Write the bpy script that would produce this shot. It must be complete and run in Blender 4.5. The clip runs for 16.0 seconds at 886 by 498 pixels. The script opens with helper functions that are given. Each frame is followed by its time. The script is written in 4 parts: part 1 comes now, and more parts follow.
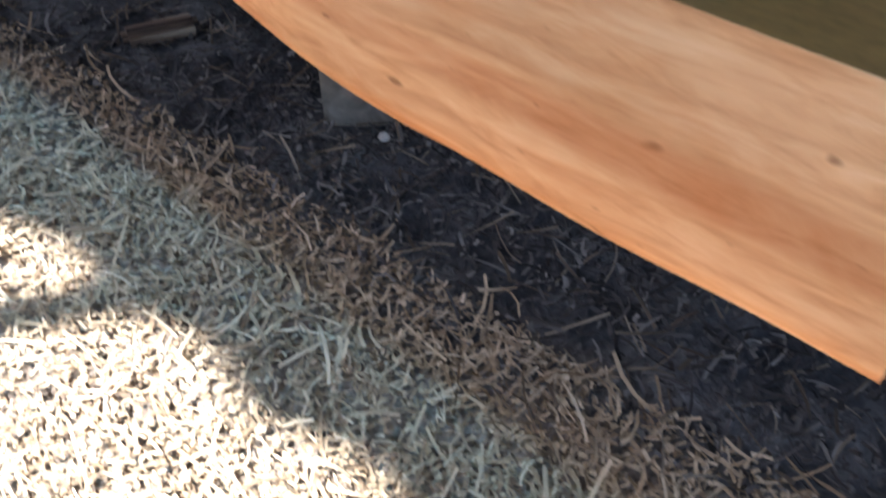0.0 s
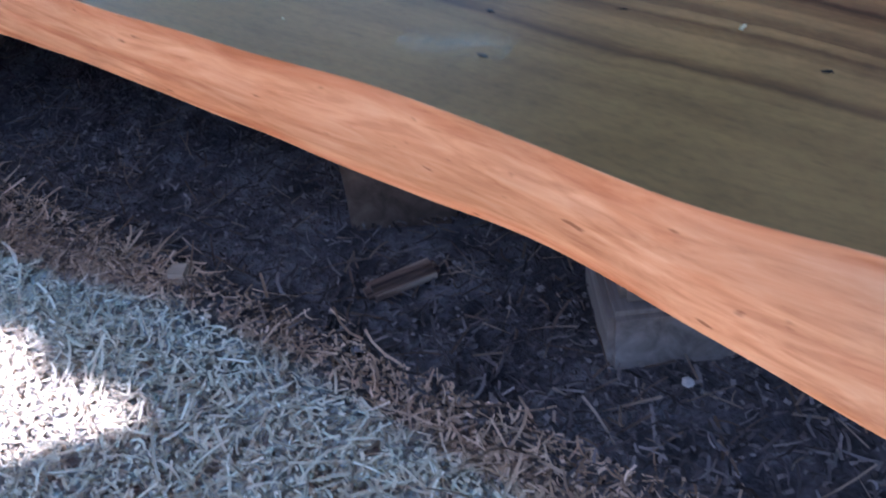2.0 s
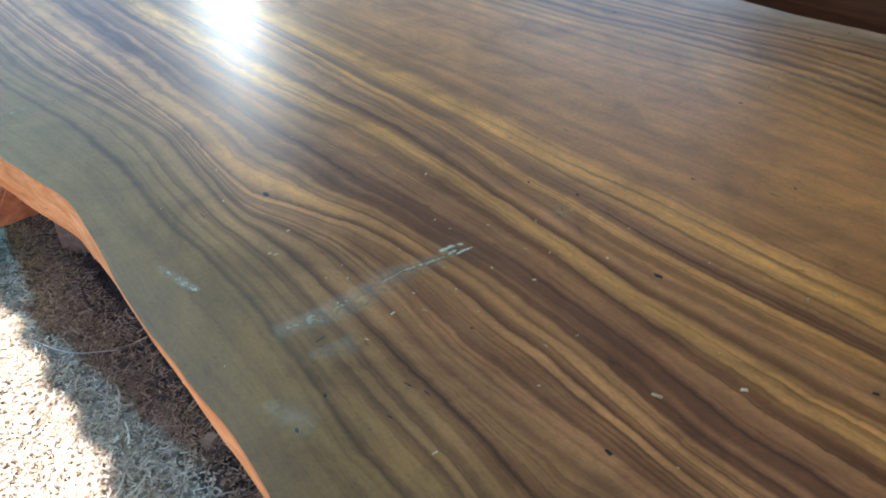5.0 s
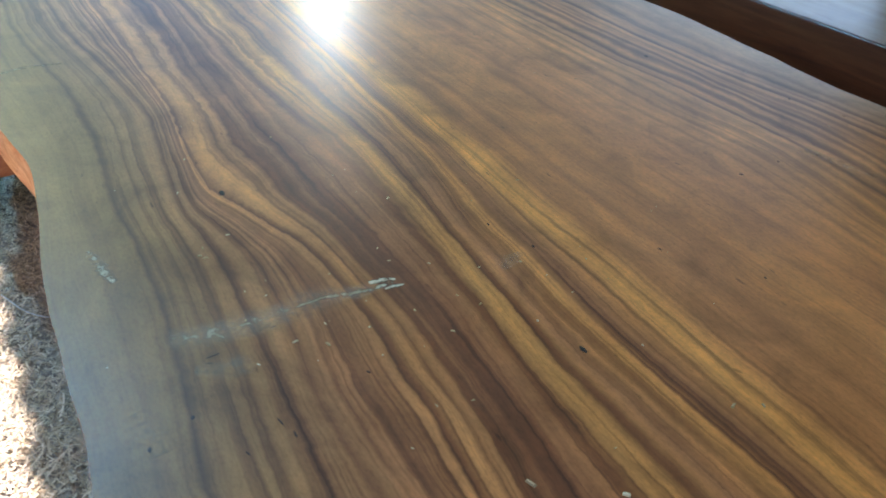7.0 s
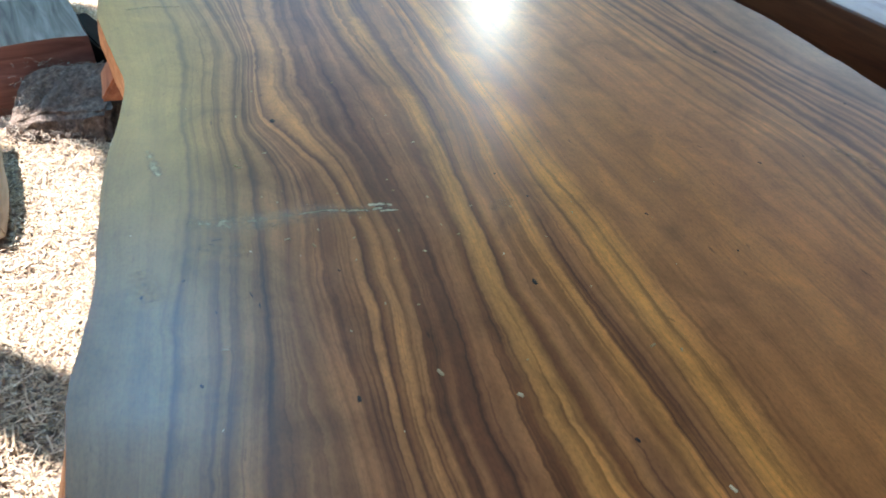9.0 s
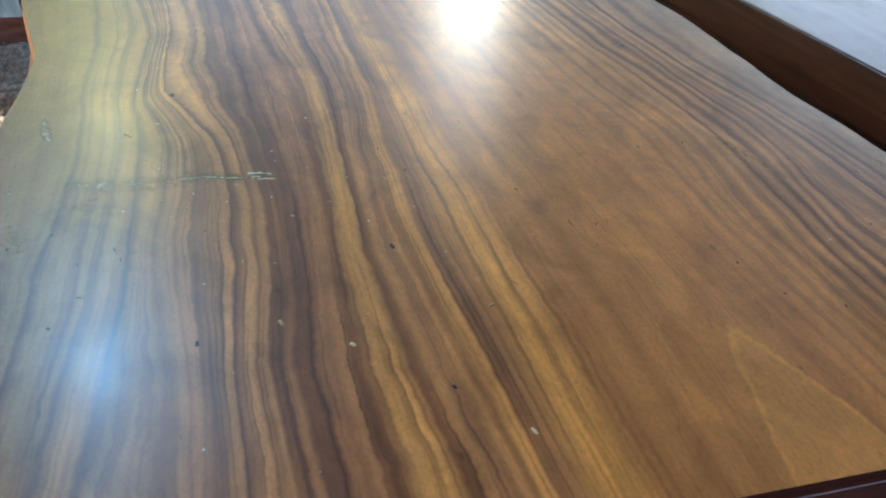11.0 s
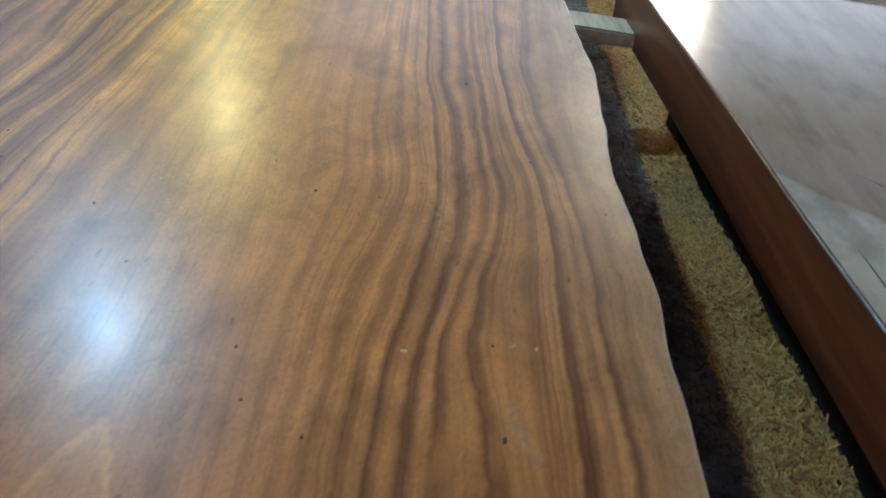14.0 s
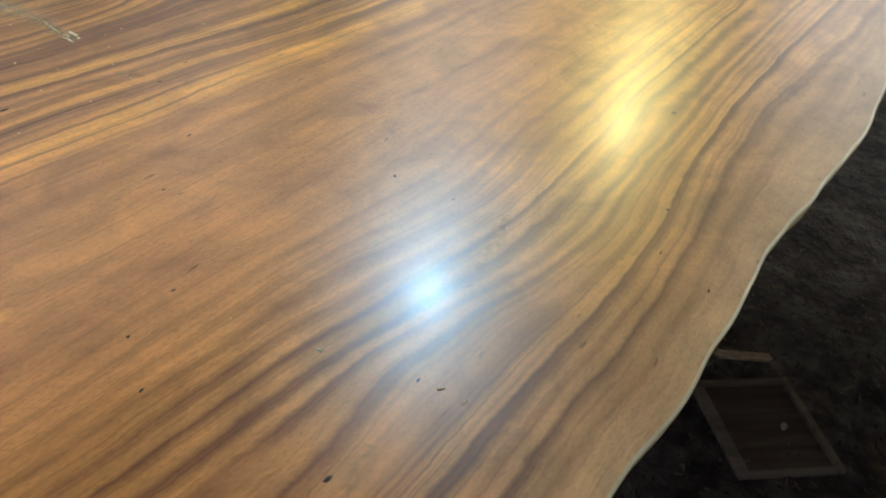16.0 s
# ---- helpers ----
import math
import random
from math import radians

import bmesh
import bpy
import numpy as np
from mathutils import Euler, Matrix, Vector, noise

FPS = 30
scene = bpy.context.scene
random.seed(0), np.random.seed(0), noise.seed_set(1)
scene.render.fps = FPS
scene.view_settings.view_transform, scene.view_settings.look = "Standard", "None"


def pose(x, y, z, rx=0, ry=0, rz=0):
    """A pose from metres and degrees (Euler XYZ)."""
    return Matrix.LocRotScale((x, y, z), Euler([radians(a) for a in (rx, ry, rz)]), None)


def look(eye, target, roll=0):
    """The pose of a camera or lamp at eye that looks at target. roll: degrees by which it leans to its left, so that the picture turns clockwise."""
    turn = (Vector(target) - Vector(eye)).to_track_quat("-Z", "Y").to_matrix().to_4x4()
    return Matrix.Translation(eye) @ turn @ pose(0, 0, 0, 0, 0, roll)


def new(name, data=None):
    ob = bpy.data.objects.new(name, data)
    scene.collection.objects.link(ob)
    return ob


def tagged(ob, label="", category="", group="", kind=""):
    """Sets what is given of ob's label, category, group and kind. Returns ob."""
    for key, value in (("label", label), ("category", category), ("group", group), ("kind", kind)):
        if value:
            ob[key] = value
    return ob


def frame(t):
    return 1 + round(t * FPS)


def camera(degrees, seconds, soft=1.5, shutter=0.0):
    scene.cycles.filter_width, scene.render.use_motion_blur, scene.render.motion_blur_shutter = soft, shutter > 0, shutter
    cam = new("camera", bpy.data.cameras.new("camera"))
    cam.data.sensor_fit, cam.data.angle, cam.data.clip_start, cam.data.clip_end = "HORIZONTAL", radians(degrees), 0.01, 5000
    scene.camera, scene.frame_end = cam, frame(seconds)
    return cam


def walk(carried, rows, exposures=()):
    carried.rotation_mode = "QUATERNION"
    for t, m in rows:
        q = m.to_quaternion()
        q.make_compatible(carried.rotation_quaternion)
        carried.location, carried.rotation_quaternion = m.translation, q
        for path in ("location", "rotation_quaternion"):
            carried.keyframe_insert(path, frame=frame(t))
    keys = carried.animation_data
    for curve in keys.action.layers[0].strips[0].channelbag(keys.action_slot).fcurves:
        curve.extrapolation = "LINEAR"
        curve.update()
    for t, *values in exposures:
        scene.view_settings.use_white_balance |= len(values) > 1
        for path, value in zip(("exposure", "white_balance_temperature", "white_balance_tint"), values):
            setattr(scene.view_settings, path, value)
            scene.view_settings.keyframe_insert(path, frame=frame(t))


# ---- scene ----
import functools

# The camera and its walk: seconds, place, heading (to the left of +y), pitch and roll in degrees
PATH = [
    (0.0, -0.9638, 0.0227, 0.5311, -52.82, -47.48, 0.71),
    (0.5, -0.9490, 0.0899, 0.5541, -50.52, -44.40, -3.78),
    (1.0, -0.9543, 0.1575, 0.5680, -49.17, -43.22, -7.09),
    (1.5, -0.9831, 0.2386, 0.5794, -49.59, -41.92, -8.48),
    (2.0, -1.0033, 0.2976, 0.6045, -51.43, -40.49, -6.95),
    (2.5, -1.0273, 0.3438, 0.6514, -51.37, -37.52, -5.50),
    (3.0, -1.0206, 0.3298, 0.7275, -46.78, -36.21, -6.90),
    (3.5, -0.9684, 0.2585, 0.8205, -44.29, -35.84, -6.41),
    (4.0, -0.9376, 0.1410, 0.9104, -41.35, -36.92, -5.35),
    (4.5, -0.9107, 0.0264, 0.9603, -38.72, -35.52, -5.25),
    (5.0, -0.8939, -0.0490, 0.9772, -36.22, -33.23, -3.53),
    (5.2, -0.8909, -0.0673, 0.9851, -35.76, -32.47, -2.53),
    (7.3, -0.6840, -0.0943, 0.9846, -29.28, -33.15, 4.45),
    (7.5, -0.6611, -0.1104, 0.9822, -27.65, -33.23, 5.19),
    (8.0, -0.5963, -0.1756, 0.9858, -23.53, -33.40, 6.79),
    (8.2, -0.5764, -0.2044, 0.9838, -21.09, -33.18, 6.36),
    (10.3, -0.6243, -0.3965, 0.9793, -19.02, -33.31, 2.90),
    (10.5, -0.5789, -0.4007, 0.9754, -19.87, -33.61, 3.49),
    (11.0, -0.4600, -0.4230, 0.9800, -20.00, -32.77, 6.10),
    (11.5, -0.3859, -0.4259, 0.9740, -19.54, -31.48, 6.46),
    (12.0, -0.2520, -0.3818, 0.9496, -22.39, -30.79, 7.51),
    (12.5, -0.0903, -0.3590, 0.9433, -22.33, -30.54, 7.23),
    (13.0, 0.1036, -0.3850, 0.9461, -11.85, -32.79, 9.13),
    (13.5, 0.2204, -0.3890, 0.9488, -6.83, -33.90, 8.14),
    (14.0, 0.3892, -0.3187, 0.9706, -3.40, -32.72, 10.03),
    (14.5, 0.5233, -0.2830, 0.9736, 4.63, -32.80, 7.41),
    (15.0, 0.6747, -0.2545, 0.9811, 14.22, -33.69, 5.69),
    (15.2, 0.7063, -0.2361, 0.9624, 17.79, -33.91, 4.79),
    (15.5, 0.7470, -0.1818, 0.9494, 22.55, -35.11, 5.74),
    (16.0, 0.8081, -0.0839, 0.9551, 30.32, -35.62, 7.26),
]


# seconds, stops, kelvin, tint: the clip's own drift of exposure and white balance
EXPOSURES = [(0, 2.35, 6300, 10), (0.5, 2.08, 6000, 12), (1.0, 2.2, 5200, 15), (2.0, 2.45, 5000, 22), (2.5, 2.55, 5400, 20), (2.75, 2.42, 5600, 17), (3.0, 2.23, 5800, 14), (3.5, 2.45, 6200, 11), (4.5, 2.4, 6300, 13), (5.0, 2.45, 6300, 13), (8.2, 2.33, 6700, 15), (10.5, 2.13, 6600, 14), (11.0, 2.5, 7000, 17), (11.5, 2.45, 7000, 17), (12.0, 2.3, 7400, 19), (12.5, 2.5, 8100, 23), (13.0, 2.4, 8200, 22), (14.5, 2.52, 8600, 24), (15.2, 2.6, 9600, 25), (15.5, 2.57, 10200, 24), (16.0, 2.85, 10400, 21)]


def aim(x, y, z, yaw, pitch, roll):
    return pose(x, y, z, 90 + pitch, 0, yaw) @ pose(0, 0, 0, 0, 0, roll)


cam = camera(54.16, 16.0, soft=1.8, shutter=0.35)
walk(cam, [(t, aim(*row)) for t, *row in PATH], exposures=EXPOSURES)

# World and sun
world = bpy.data.worlds.new("sky")
scene.world = world
world.use_nodes = True
wn = world.node_tree
sky = wn.nodes.new("ShaderNodeTexSky")
sky.sky_type = "NISHITA"
sky.sun_disc = False
SUN_EL, SUN_FROM = radians(52), Vector((-0.74, 0.67, 0)).normalized()
sky.sun_elevation = SUN_EL
sky.sun_rotation = math.atan2(SUN_FROM.x, SUN_FROM.y)
wn.links.new(sky.outputs[0], wn.nodes["Background"].inputs[0])
wn.nodes["Background"].inputs[1].default_value = 0.1
sun_data = bpy.data.lights.new("sun", "SUN")
sun_data.energy, sun_data.angle, sun_data.color = 5.0, radians(0.5), (1.0, 0.985, 0.97)
sun = new("sun", sun_data)
sun_dir = SUN_FROM * math.cos(SUN_EL) + Vector((0, 0, math.sin(SUN_EL)))
sun.matrix_world = look(sun_dir * 20, (0, 0, 0))


# ---------------------------------------------------------------- materials
def mat(name):
    m = bpy.data.materials.new(name)
    m.use_nodes = True
    nt = m.node_tree
    return m, nt, nt.nodes["Principled BSDF"]


def node(nt, kind, **inputs):
    n = nt.nodes.new(kind)
    for key, value in inputs.items():
        n.inputs[key.replace("_", " ")].default_value = value
    return n


def ramp(nt, source, stops, interp="LINEAR"):
    r = nt.nodes.new("ShaderNodeValToRGB")
    r.color_ramp.interpolation = interp
    while len(r.color_ramp.elements) > 1:
        r.color_ramp.elements.remove(r.color_ramp.elements[0])
    r.color_ramp.elements[0].position = stops[0][0]
    r.color_ramp.elements[0].color = (*stops[0][1], 1)
    for p, c in stops[1:]:
        r.color_ramp.elements.new(p).color = (*c, 1)
    nt.links.new(source, r.inputs[0])
    return r.outputs[0]


def mix(nt, fac, a, b, blend="MIX"):
    n = nt.nodes.new("ShaderNodeMix")
    n.data_type, n.blend_type = "RGBA", blend
    for sock, value in ((n.inputs[0], fac), (n.inputs[6], a), (n.inputs[7], b)):
        if isinstance(value, bpy.types.NodeSocket):
            nt.links.new(value, sock)
        else:
            sock.default_value = value if not isinstance(value, tuple) else (*value, 1)
    return n.outputs[2]


def calc(nt, op, a, b=0.0, c=0.0):
    n = nt.nodes.new("ShaderNodeMath")
    n.operation = op
    for sock, value in zip(n.inputs, (a, b, c)):
        if isinstance(value, bpy.types.NodeSocket):
            nt.links.new(value, sock)
        else:
            sock.default_value = value
    return n.outputs[0]


def scaled(nt, source, sx, sy, sz):
    n = nt.nodes.new("ShaderNodeMapping")
    n.inputs["Scale"].default_value = (sx, sy, sz)
    nt.links.new(source, n.inputs[0])
    return n.outputs[0]


def noisy(nt, source, scale, detail=4, rough=0.55, distortion=0.0):
    n = node(nt, "ShaderNodeTexNoise", Scale=scale, Detail=detail, Roughness=rough, Distortion=distortion)
    nt.links.new(source, n.inputs["Vector"])
    return n.outputs[0]


def bump(nt, bsdf, height, strength, distance):
    n = node(nt, "ShaderNodeBump", Strength=strength, Distance=distance)
    nt.links.new(height, n.inputs["Height"])
    nt.links.new(n.outputs[0], bsdf.inputs["Normal"])


def coords(nt, which="Object"):
    return nt.nodes.new("ShaderNodeTexCoord").outputs[which]


ARCH = (0.15, 0.237)  # place of the apex
SAP_L = (0.183, 0.139, 0.044)
COAT = 0.028  # how much of the lacquer still shines
SLAB_LEFT, SLAB_WIDE = -0.708, 1.415  # the left rim and the width, half a metre from the near end


def across(x):
    return (x - SLAB_LEFT) / SLAB_WIDE


# streaks of the heartwood, by where they cross the line half a metre in: place, half width, depth of tone
DARK_LEFT = ((-0.652, 0.008, 0.22), (-0.617, 0.006, 0.8), (-0.58, 0.005, 0.45), (-0.555, 0.006, 0.6), (-0.519, 0.008, 0.95), (-0.487, 0.012, 0.6), (-0.462, 0.007, 0.5),
             (-0.43, 0.014, 0.55), (-0.389, 0.009, 0.95))
DARK_MID = ((-0.365, 0.006, 0.6), (-0.345, 0.009, 0.95), (-0.318, 0.013, 0.85), (-0.298, 0.007, 0.5), (-0.277, 0.008, 1.0), (-0.234, 0.011, 1.0), (-0.209, 0.007, 0.6),
            (-0.187, 0.009, 0.8), (-0.15, 0.016, 0.6), (-0.125, 0.008, 0.4))
DARK_HEART = ((-0.03, 0.025, 0.32), (0.02, 0.012, 0.34), (0.075, 0.02, 0.16), (0.2, 0.014, 0.14), (0.25, 0.012, 0.22), (0.285, 0.007, 0.3), (0.318, 0.006, 0.35), (0.348, 0.007, 0.62), (0.38, 0.006, 0.55))
DARK_RIGHT = ((0.411, 0.008, 0.95), (0.438, 0.008, 1.0), (0.464, 0.008, 0.9), (0.491, 0.008, 0.75), (0.513, 0.005, 0.35), (0.547, 0.013, 0.5), (0.593, 0.013, 1.0), (0.618, 0.005, 0.35), (0.639, 0.009, 0.75), (0.664, 0.008, 0.4))
# the ground tone between the streaks
TONES = ((-0.7, SAP_L), (-0.63, (0.195, 0.146, 0.047)), (-0.56, (0.25, 0.173, 0.062)), (-0.5, (0.32, 0.205, 0.076)), (-0.45, (0.33, 0.19, 0.072)), (-0.375, (0.42, 0.25, 0.082)), (-0.33, (0.26, 0.145, 0.057)),
         (-0.29, (0.33, 0.185, 0.068)), (-0.255, (0.5, 0.3, 0.08)), (-0.215, (0.34, 0.19, 0.07)), (-0.176, (0.53, 0.305, 0.08)), (-0.145, (0.33, 0.18, 0.066)), (-0.09, (0.6, 0.345, 0.082)), (-0.04, (0.45, 0.24, 0.07)),
         (0.03, (0.43, 0.23, 0.072)), (0.1, (0.48, 0.255, 0.076)), (0.2, (0.45, 0.235, 0.078)), (0.3, (0.5, 0.272, 0.088)), (0.362, (0.53, 0.3, 0.096)), (0.425, (0.48, 0.275, 0.093)), (0.478, (0.45, 0.256, 0.088)),
         (0.525, (0.42, 0.235, 0.082)), (0.565, (0.45, 0.26, 0.09)), (0.615, (0.42, 0.25, 0.1)), (0.655, (0.36, 0.235, 0.105)), (0.68, (0.36, 0.26, 0.135)), (0.7, (0.36, 0.275, 0.15)))


def streaks(nt, u, bands):
    """How dark the wood is across the grain: one soft-edged band a streak."""
    stops = [(0.0, (0, 0, 0))]
    for x, half, depth in bands:
        rise = max(stops[-1][0] + 0.0004, across(x - half))
        stops += [(rise, (0, 0, 0)), (across(x - half * 0.6), (depth,) * 3), (across(x + half * 0.1), (depth * 0.85,) * 3), (across(x + half), (0, 0, 0))]
    first, second = stops[:1 + 4 * (len(bands) // 2)], [(0.0, (0, 0, 0))] + stops[1 + 4 * (len(bands) // 2):]
    return calc(nt, "ADD", ramp(nt, u, first), ramp(nt, u, second))


def slab_top_material():
    """Lacquered rain-tree wood: pale sapwood at both edges, dark streaks along the grain. UV: u across the grain, v along it."""
    m, nt, b = mat("lacquered_slab_top")
    uv = coords(nt, "UV")
    ob = coords(nt, "Object")
    sep = nt.nodes.new("ShaderNodeSeparateXYZ")
    nt.links.new(uv, sep.inputs[0])
    wob = noisy(nt, scaled(nt, uv, 7, 6.0, 1), 1.0, 3)
    u = calc(nt, "ADD", sep.outputs[0], calc(nt, "MULTIPLY", calc(nt, "SUBTRACT", wob, 0.5), 0.012))
    jag = noisy(nt, scaled(nt, uv, 45, 30, 1), 1.0, 4, 0.62)
    u = calc(nt, "ADD", u, calc(nt, "MULTIPLY", calc(nt, "SUBTRACT", jag, 0.5), 0.005))
    colour = ramp(nt, u, [(across(x), c) for x, c in TONES])
    # finer streaks along the grain, strongest in the two striped belts
    belt = ramp(nt, u, [(0.03, (0.15, 0.15, 0.15)), (0.13, (0.8, 0.8, 0.8)), (0.4, (0.8, 0.8, 0.8)), (0.5, (0.18, 0.18, 0.18)), (0.7, (0.15, 0.15, 0.15)),
                        (0.74, (0.5, 0.5, 0.5)), (0.93, (0.5, 0.5, 0.5)), (0.97, (0.2, 0.2, 0.2))])
    warped = nt.nodes.new("ShaderNodeCombineXYZ")
    nt.links.new(u, warped.inputs[0])
    nt.links.new(sep.outputs[1], warped.inputs[1])
    mid = noisy(nt, scaled(nt, warped.outputs[0], 105, 1.3, 1), 1.0, 3, 0.55, 0.2)
    colour = mix(nt, belt, colour, mix(nt, 1.0, colour, ramp(nt, mid, [(0.32, (0.46, 0.4, 0.37)), (0.41, (0.72, 0.67, 0.64)), (0.47, (1.0, 0.99, 0.97)), (0.55, (1.06, 1.06, 1.04)), (0.68, (1.16, 1.15, 1.1))]), "MULTIPLY"))
    thin = noisy(nt, scaled(nt, warped.outputs[0], 210, 1.6, 1), 1.0, 2, 0.5, 0.1)
    colour = mix(nt, belt, colour, mix(nt, 1.0, colour, ramp(nt, thin, [(0.33, (0.46, 0.4, 0.38)), (0.4, (0.8, 0.76, 0.74)), (0.46, (1.02, 1.02, 1.0)), (0.62, (1.08, 1.08, 1.05)), (0.7, (1.14, 1.13, 1.1))]), "MULTIPLY"))
    # the dark streaks themselves fade and thicken as they run
    dark = calc(nt, "ADD", calc(nt, "ADD", streaks(nt, u, DARK_LEFT), streaks(nt, u, DARK_MID)), calc(nt, "ADD", streaks(nt, u, DARK_HEART), streaks(nt, u, DARK_RIGHT)))
    run = noisy(nt, scaled(nt, warped.outputs[0], 26, 2.6, 1), 1.0, 4, 0.6)
    dark = calc(nt, "MULTIPLY", dark, ramp(nt, run, [(0.26, (0.4, 0.4, 0.4)), (0.42, (0.9, 0.9, 0.9)), (0.55, (1, 1, 1))]))
    colour = mix(nt, calc(nt, "MULTIPLY", dark, 0.97), colour, mix(nt, 1.0, colour, (0.28, 0.2, 0.195), "MULTIPLY"))
    fine = noisy(nt, scaled(nt, uv, 70, 2.2, 1), 1.0, 5, 0.6, 0.3)
    colour = mix(nt, calc(nt, "MULTIPLY_ADD", belt, 0.35, 0.1), colour, ramp(nt, fine, [(0.25, (0.5, 0.47, 0.45)), (0.5, (0.96, 0.96, 0.96)), (0.75, (1.32, 1.28, 1.2))]), "MULTIPLY")
    pores = noisy(nt, scaled(nt, uv, 420, 9, 1), 1.0, 2, 0.5)
    colour = mix(nt, 0.22, colour, ramp(nt, pores, [(0.3, (0.5, 0.45, 0.4)), (0.48, (1, 1, 1))]), "MULTIPLY")
    drift = noisy(nt, scaled(nt, uv, 5, 2.4, 1), 1.0, 3)
    colour = mix(nt, 0.6, colour, ramp(nt, drift, [(0.3, (0.66, 0.62, 0.56)), (0.6, (1.05, 1.05, 1.05)), (0.75, (1.2, 1.15, 1.1))]), "MULTIPLY")
    # one pale golden growth ring cut into an arch
    pos = nt.nodes.new("ShaderNodeSeparateXYZ")
    nt.links.new(ob, pos.inputs[0])
    off = calc(nt, "SUBTRACT", calc(nt, "ADD", pos.outputs[0], calc(nt, "MULTIPLY", calc(nt, "SUBTRACT", noisy(nt, ob, 22, 3), 0.5), 0.012)), ARCH[0])
    ring = calc(nt, "ADD", pos.outputs[1], calc(nt, "MULTIPLY", calc(nt, "POWER", calc(nt, "ABSOLUTE", off), 1.4), 9.0))
    ring = calc(nt, "ADD", calc(nt, "SUBTRACT", ring, ARCH[1]), calc(nt, "MULTIPLY", calc(nt, "SUBTRACT", noisy(nt, ob, 40, 3), 0.5), 0.016))
    line = ramp(nt, calc(nt, "ADD", ring, 0.5), [(0.2, (0.1, 0.1, 0.1)), (0.42, (0.28, 0.28, 0.28)), (0.475, (0.34, 0.34, 0.34)), (0.489, (0.75, 0.75, 0.75)), (0.497, (0.75, 0.75, 0.75)), (0.51, (0, 0, 0))])
    colour = mix(nt, calc(nt, "MULTIPLY", line, 0.95), colour, (0.62, 0.365, 0.095))
    # shimmer across the grain, specks and short dark flecks
    shimmer = noisy(nt, scaled(nt, ob, 13, 7, 1), 1.0, 5, 0.62, 0.9)
    colour = mix(nt, 1.0, colour, ramp(nt, shimmer, [(0.28, (0.7, 0.68, 0.64)), (0.5, (1, 1, 1)), (0.72, (1.28, 1.26, 1.2))]), "MULTIPLY")
    speck = noisy(nt, scaled(nt, ob, 330, 150, 1), 1.0, 3, 0.6)
    colour = mix(nt, 0.5, colour, ramp(nt, speck, [(0.3, (0.68, 0.66, 0.64)), (0.5, (1, 1, 1)), (0.7, (1.18, 1.17, 1.14))]), "MULTIPLY")
    fleck = noisy(nt, scaled(nt, uv, 130, 24, 1), 1.0, 2, 0.5)
    colour = mix(nt, 0.75, colour, ramp(nt, fleck, [(0.22, (0.3, 0.26, 0.24)), (0.3, (1, 1, 1))]), "MULTIPLY")
    # a thin film of dust
    dust = noisy(nt, ob, 4.0, 2, 0.5)
    colour = mix(nt, calc(nt, "MULTIPLY", dust, 0.07), colour, (0.5, 0.47, 0.4))
    colour = mix(nt, 1.0, colour, (1.39, 0.92, 0.85), "MULTIPLY")  # amber lacquer
    nt.links.new(colour, b.inputs["Base Color"])
    # the lacquer is worn and rubbed dull along the old sapwood edge, in cloudy patches
    worn = ramp(nt, sep.outputs[0], [(0.02, (1, 1, 1)), (0.24, (0, 0, 0))])
    cloudy = noisy(nt, scaled(nt, ob, 9, 16, 1), 1.0, 5, 0.65)
    gloss = calc(nt, "ADD", calc(nt, "MULTIPLY_ADD", dust, 0.05, 0.25), calc(nt, "ADD", calc(nt, "MULTIPLY", worn, 0.06), calc(nt, "MULTIPLY", cloudy, 0.12)))
    nt.links.new(gloss, b.inputs["Roughness"])
    nt.links.new(calc(nt, "MULTIPLY_ADD", worn, -0.03, 0.21), b.inputs["Specular IOR Level"])
    nt.links.new(calc(nt, "MULTIPLY", calc(nt, "SUBTRACT", 1.0, worn), COAT), b.inputs["Coat Weight"])
    b.inputs["Coat Roughness"].default_value = 0.16
    bump(nt, b, calc(nt, "ADD", noisy(nt, scaled(nt, uv, 60, 4, 1), 1.0, 3), calc(nt, "MULTIPLY", noisy(nt, ob, 90, 3), 0.6)), 0.05, 0.002)
    return m


def grain_material(name, dark, mid, pale, rough, along="Y", stretch=1.6, fine=45, contrast=1.0, spec=0.4):
    """Sawn or raw wood with the grain along one axis of the thing."""
    m, nt, b = mat(name)
    ob = coords(nt)
    s = {"X": (stretch, fine, fine), "Y": (fine, stretch, fine), "Z": (fine, fine, stretch)}[along]
    f = noisy(nt, scaled(nt, ob, *s), 1.0, 6, 0.62, 0.6)
    w = noisy(nt, scaled(nt, ob, *(v * 0.22 for v in s)), 1.0, 3, 0.5, 0.4)
    colour = ramp(nt, f, [(0.5 - 0.2 * contrast, dark), (0.5, mid), (0.5 + 0.22 * contrast, pale)])
    colour = mix(nt, 0.5, colour, ramp(nt, w, [(0.3, (0.6, 0.55, 0.5)), (0.6, (1.1, 1.1, 1.1))]), "MULTIPLY")
    nt.links.new(colour, b.inputs["Base Color"])
    b.inputs["Roughness"].default_value = rough
    b.inputs["Specular IOR Level"].default_value = spec
    bump(nt, b, f, 0.25, 0.003)
    return m


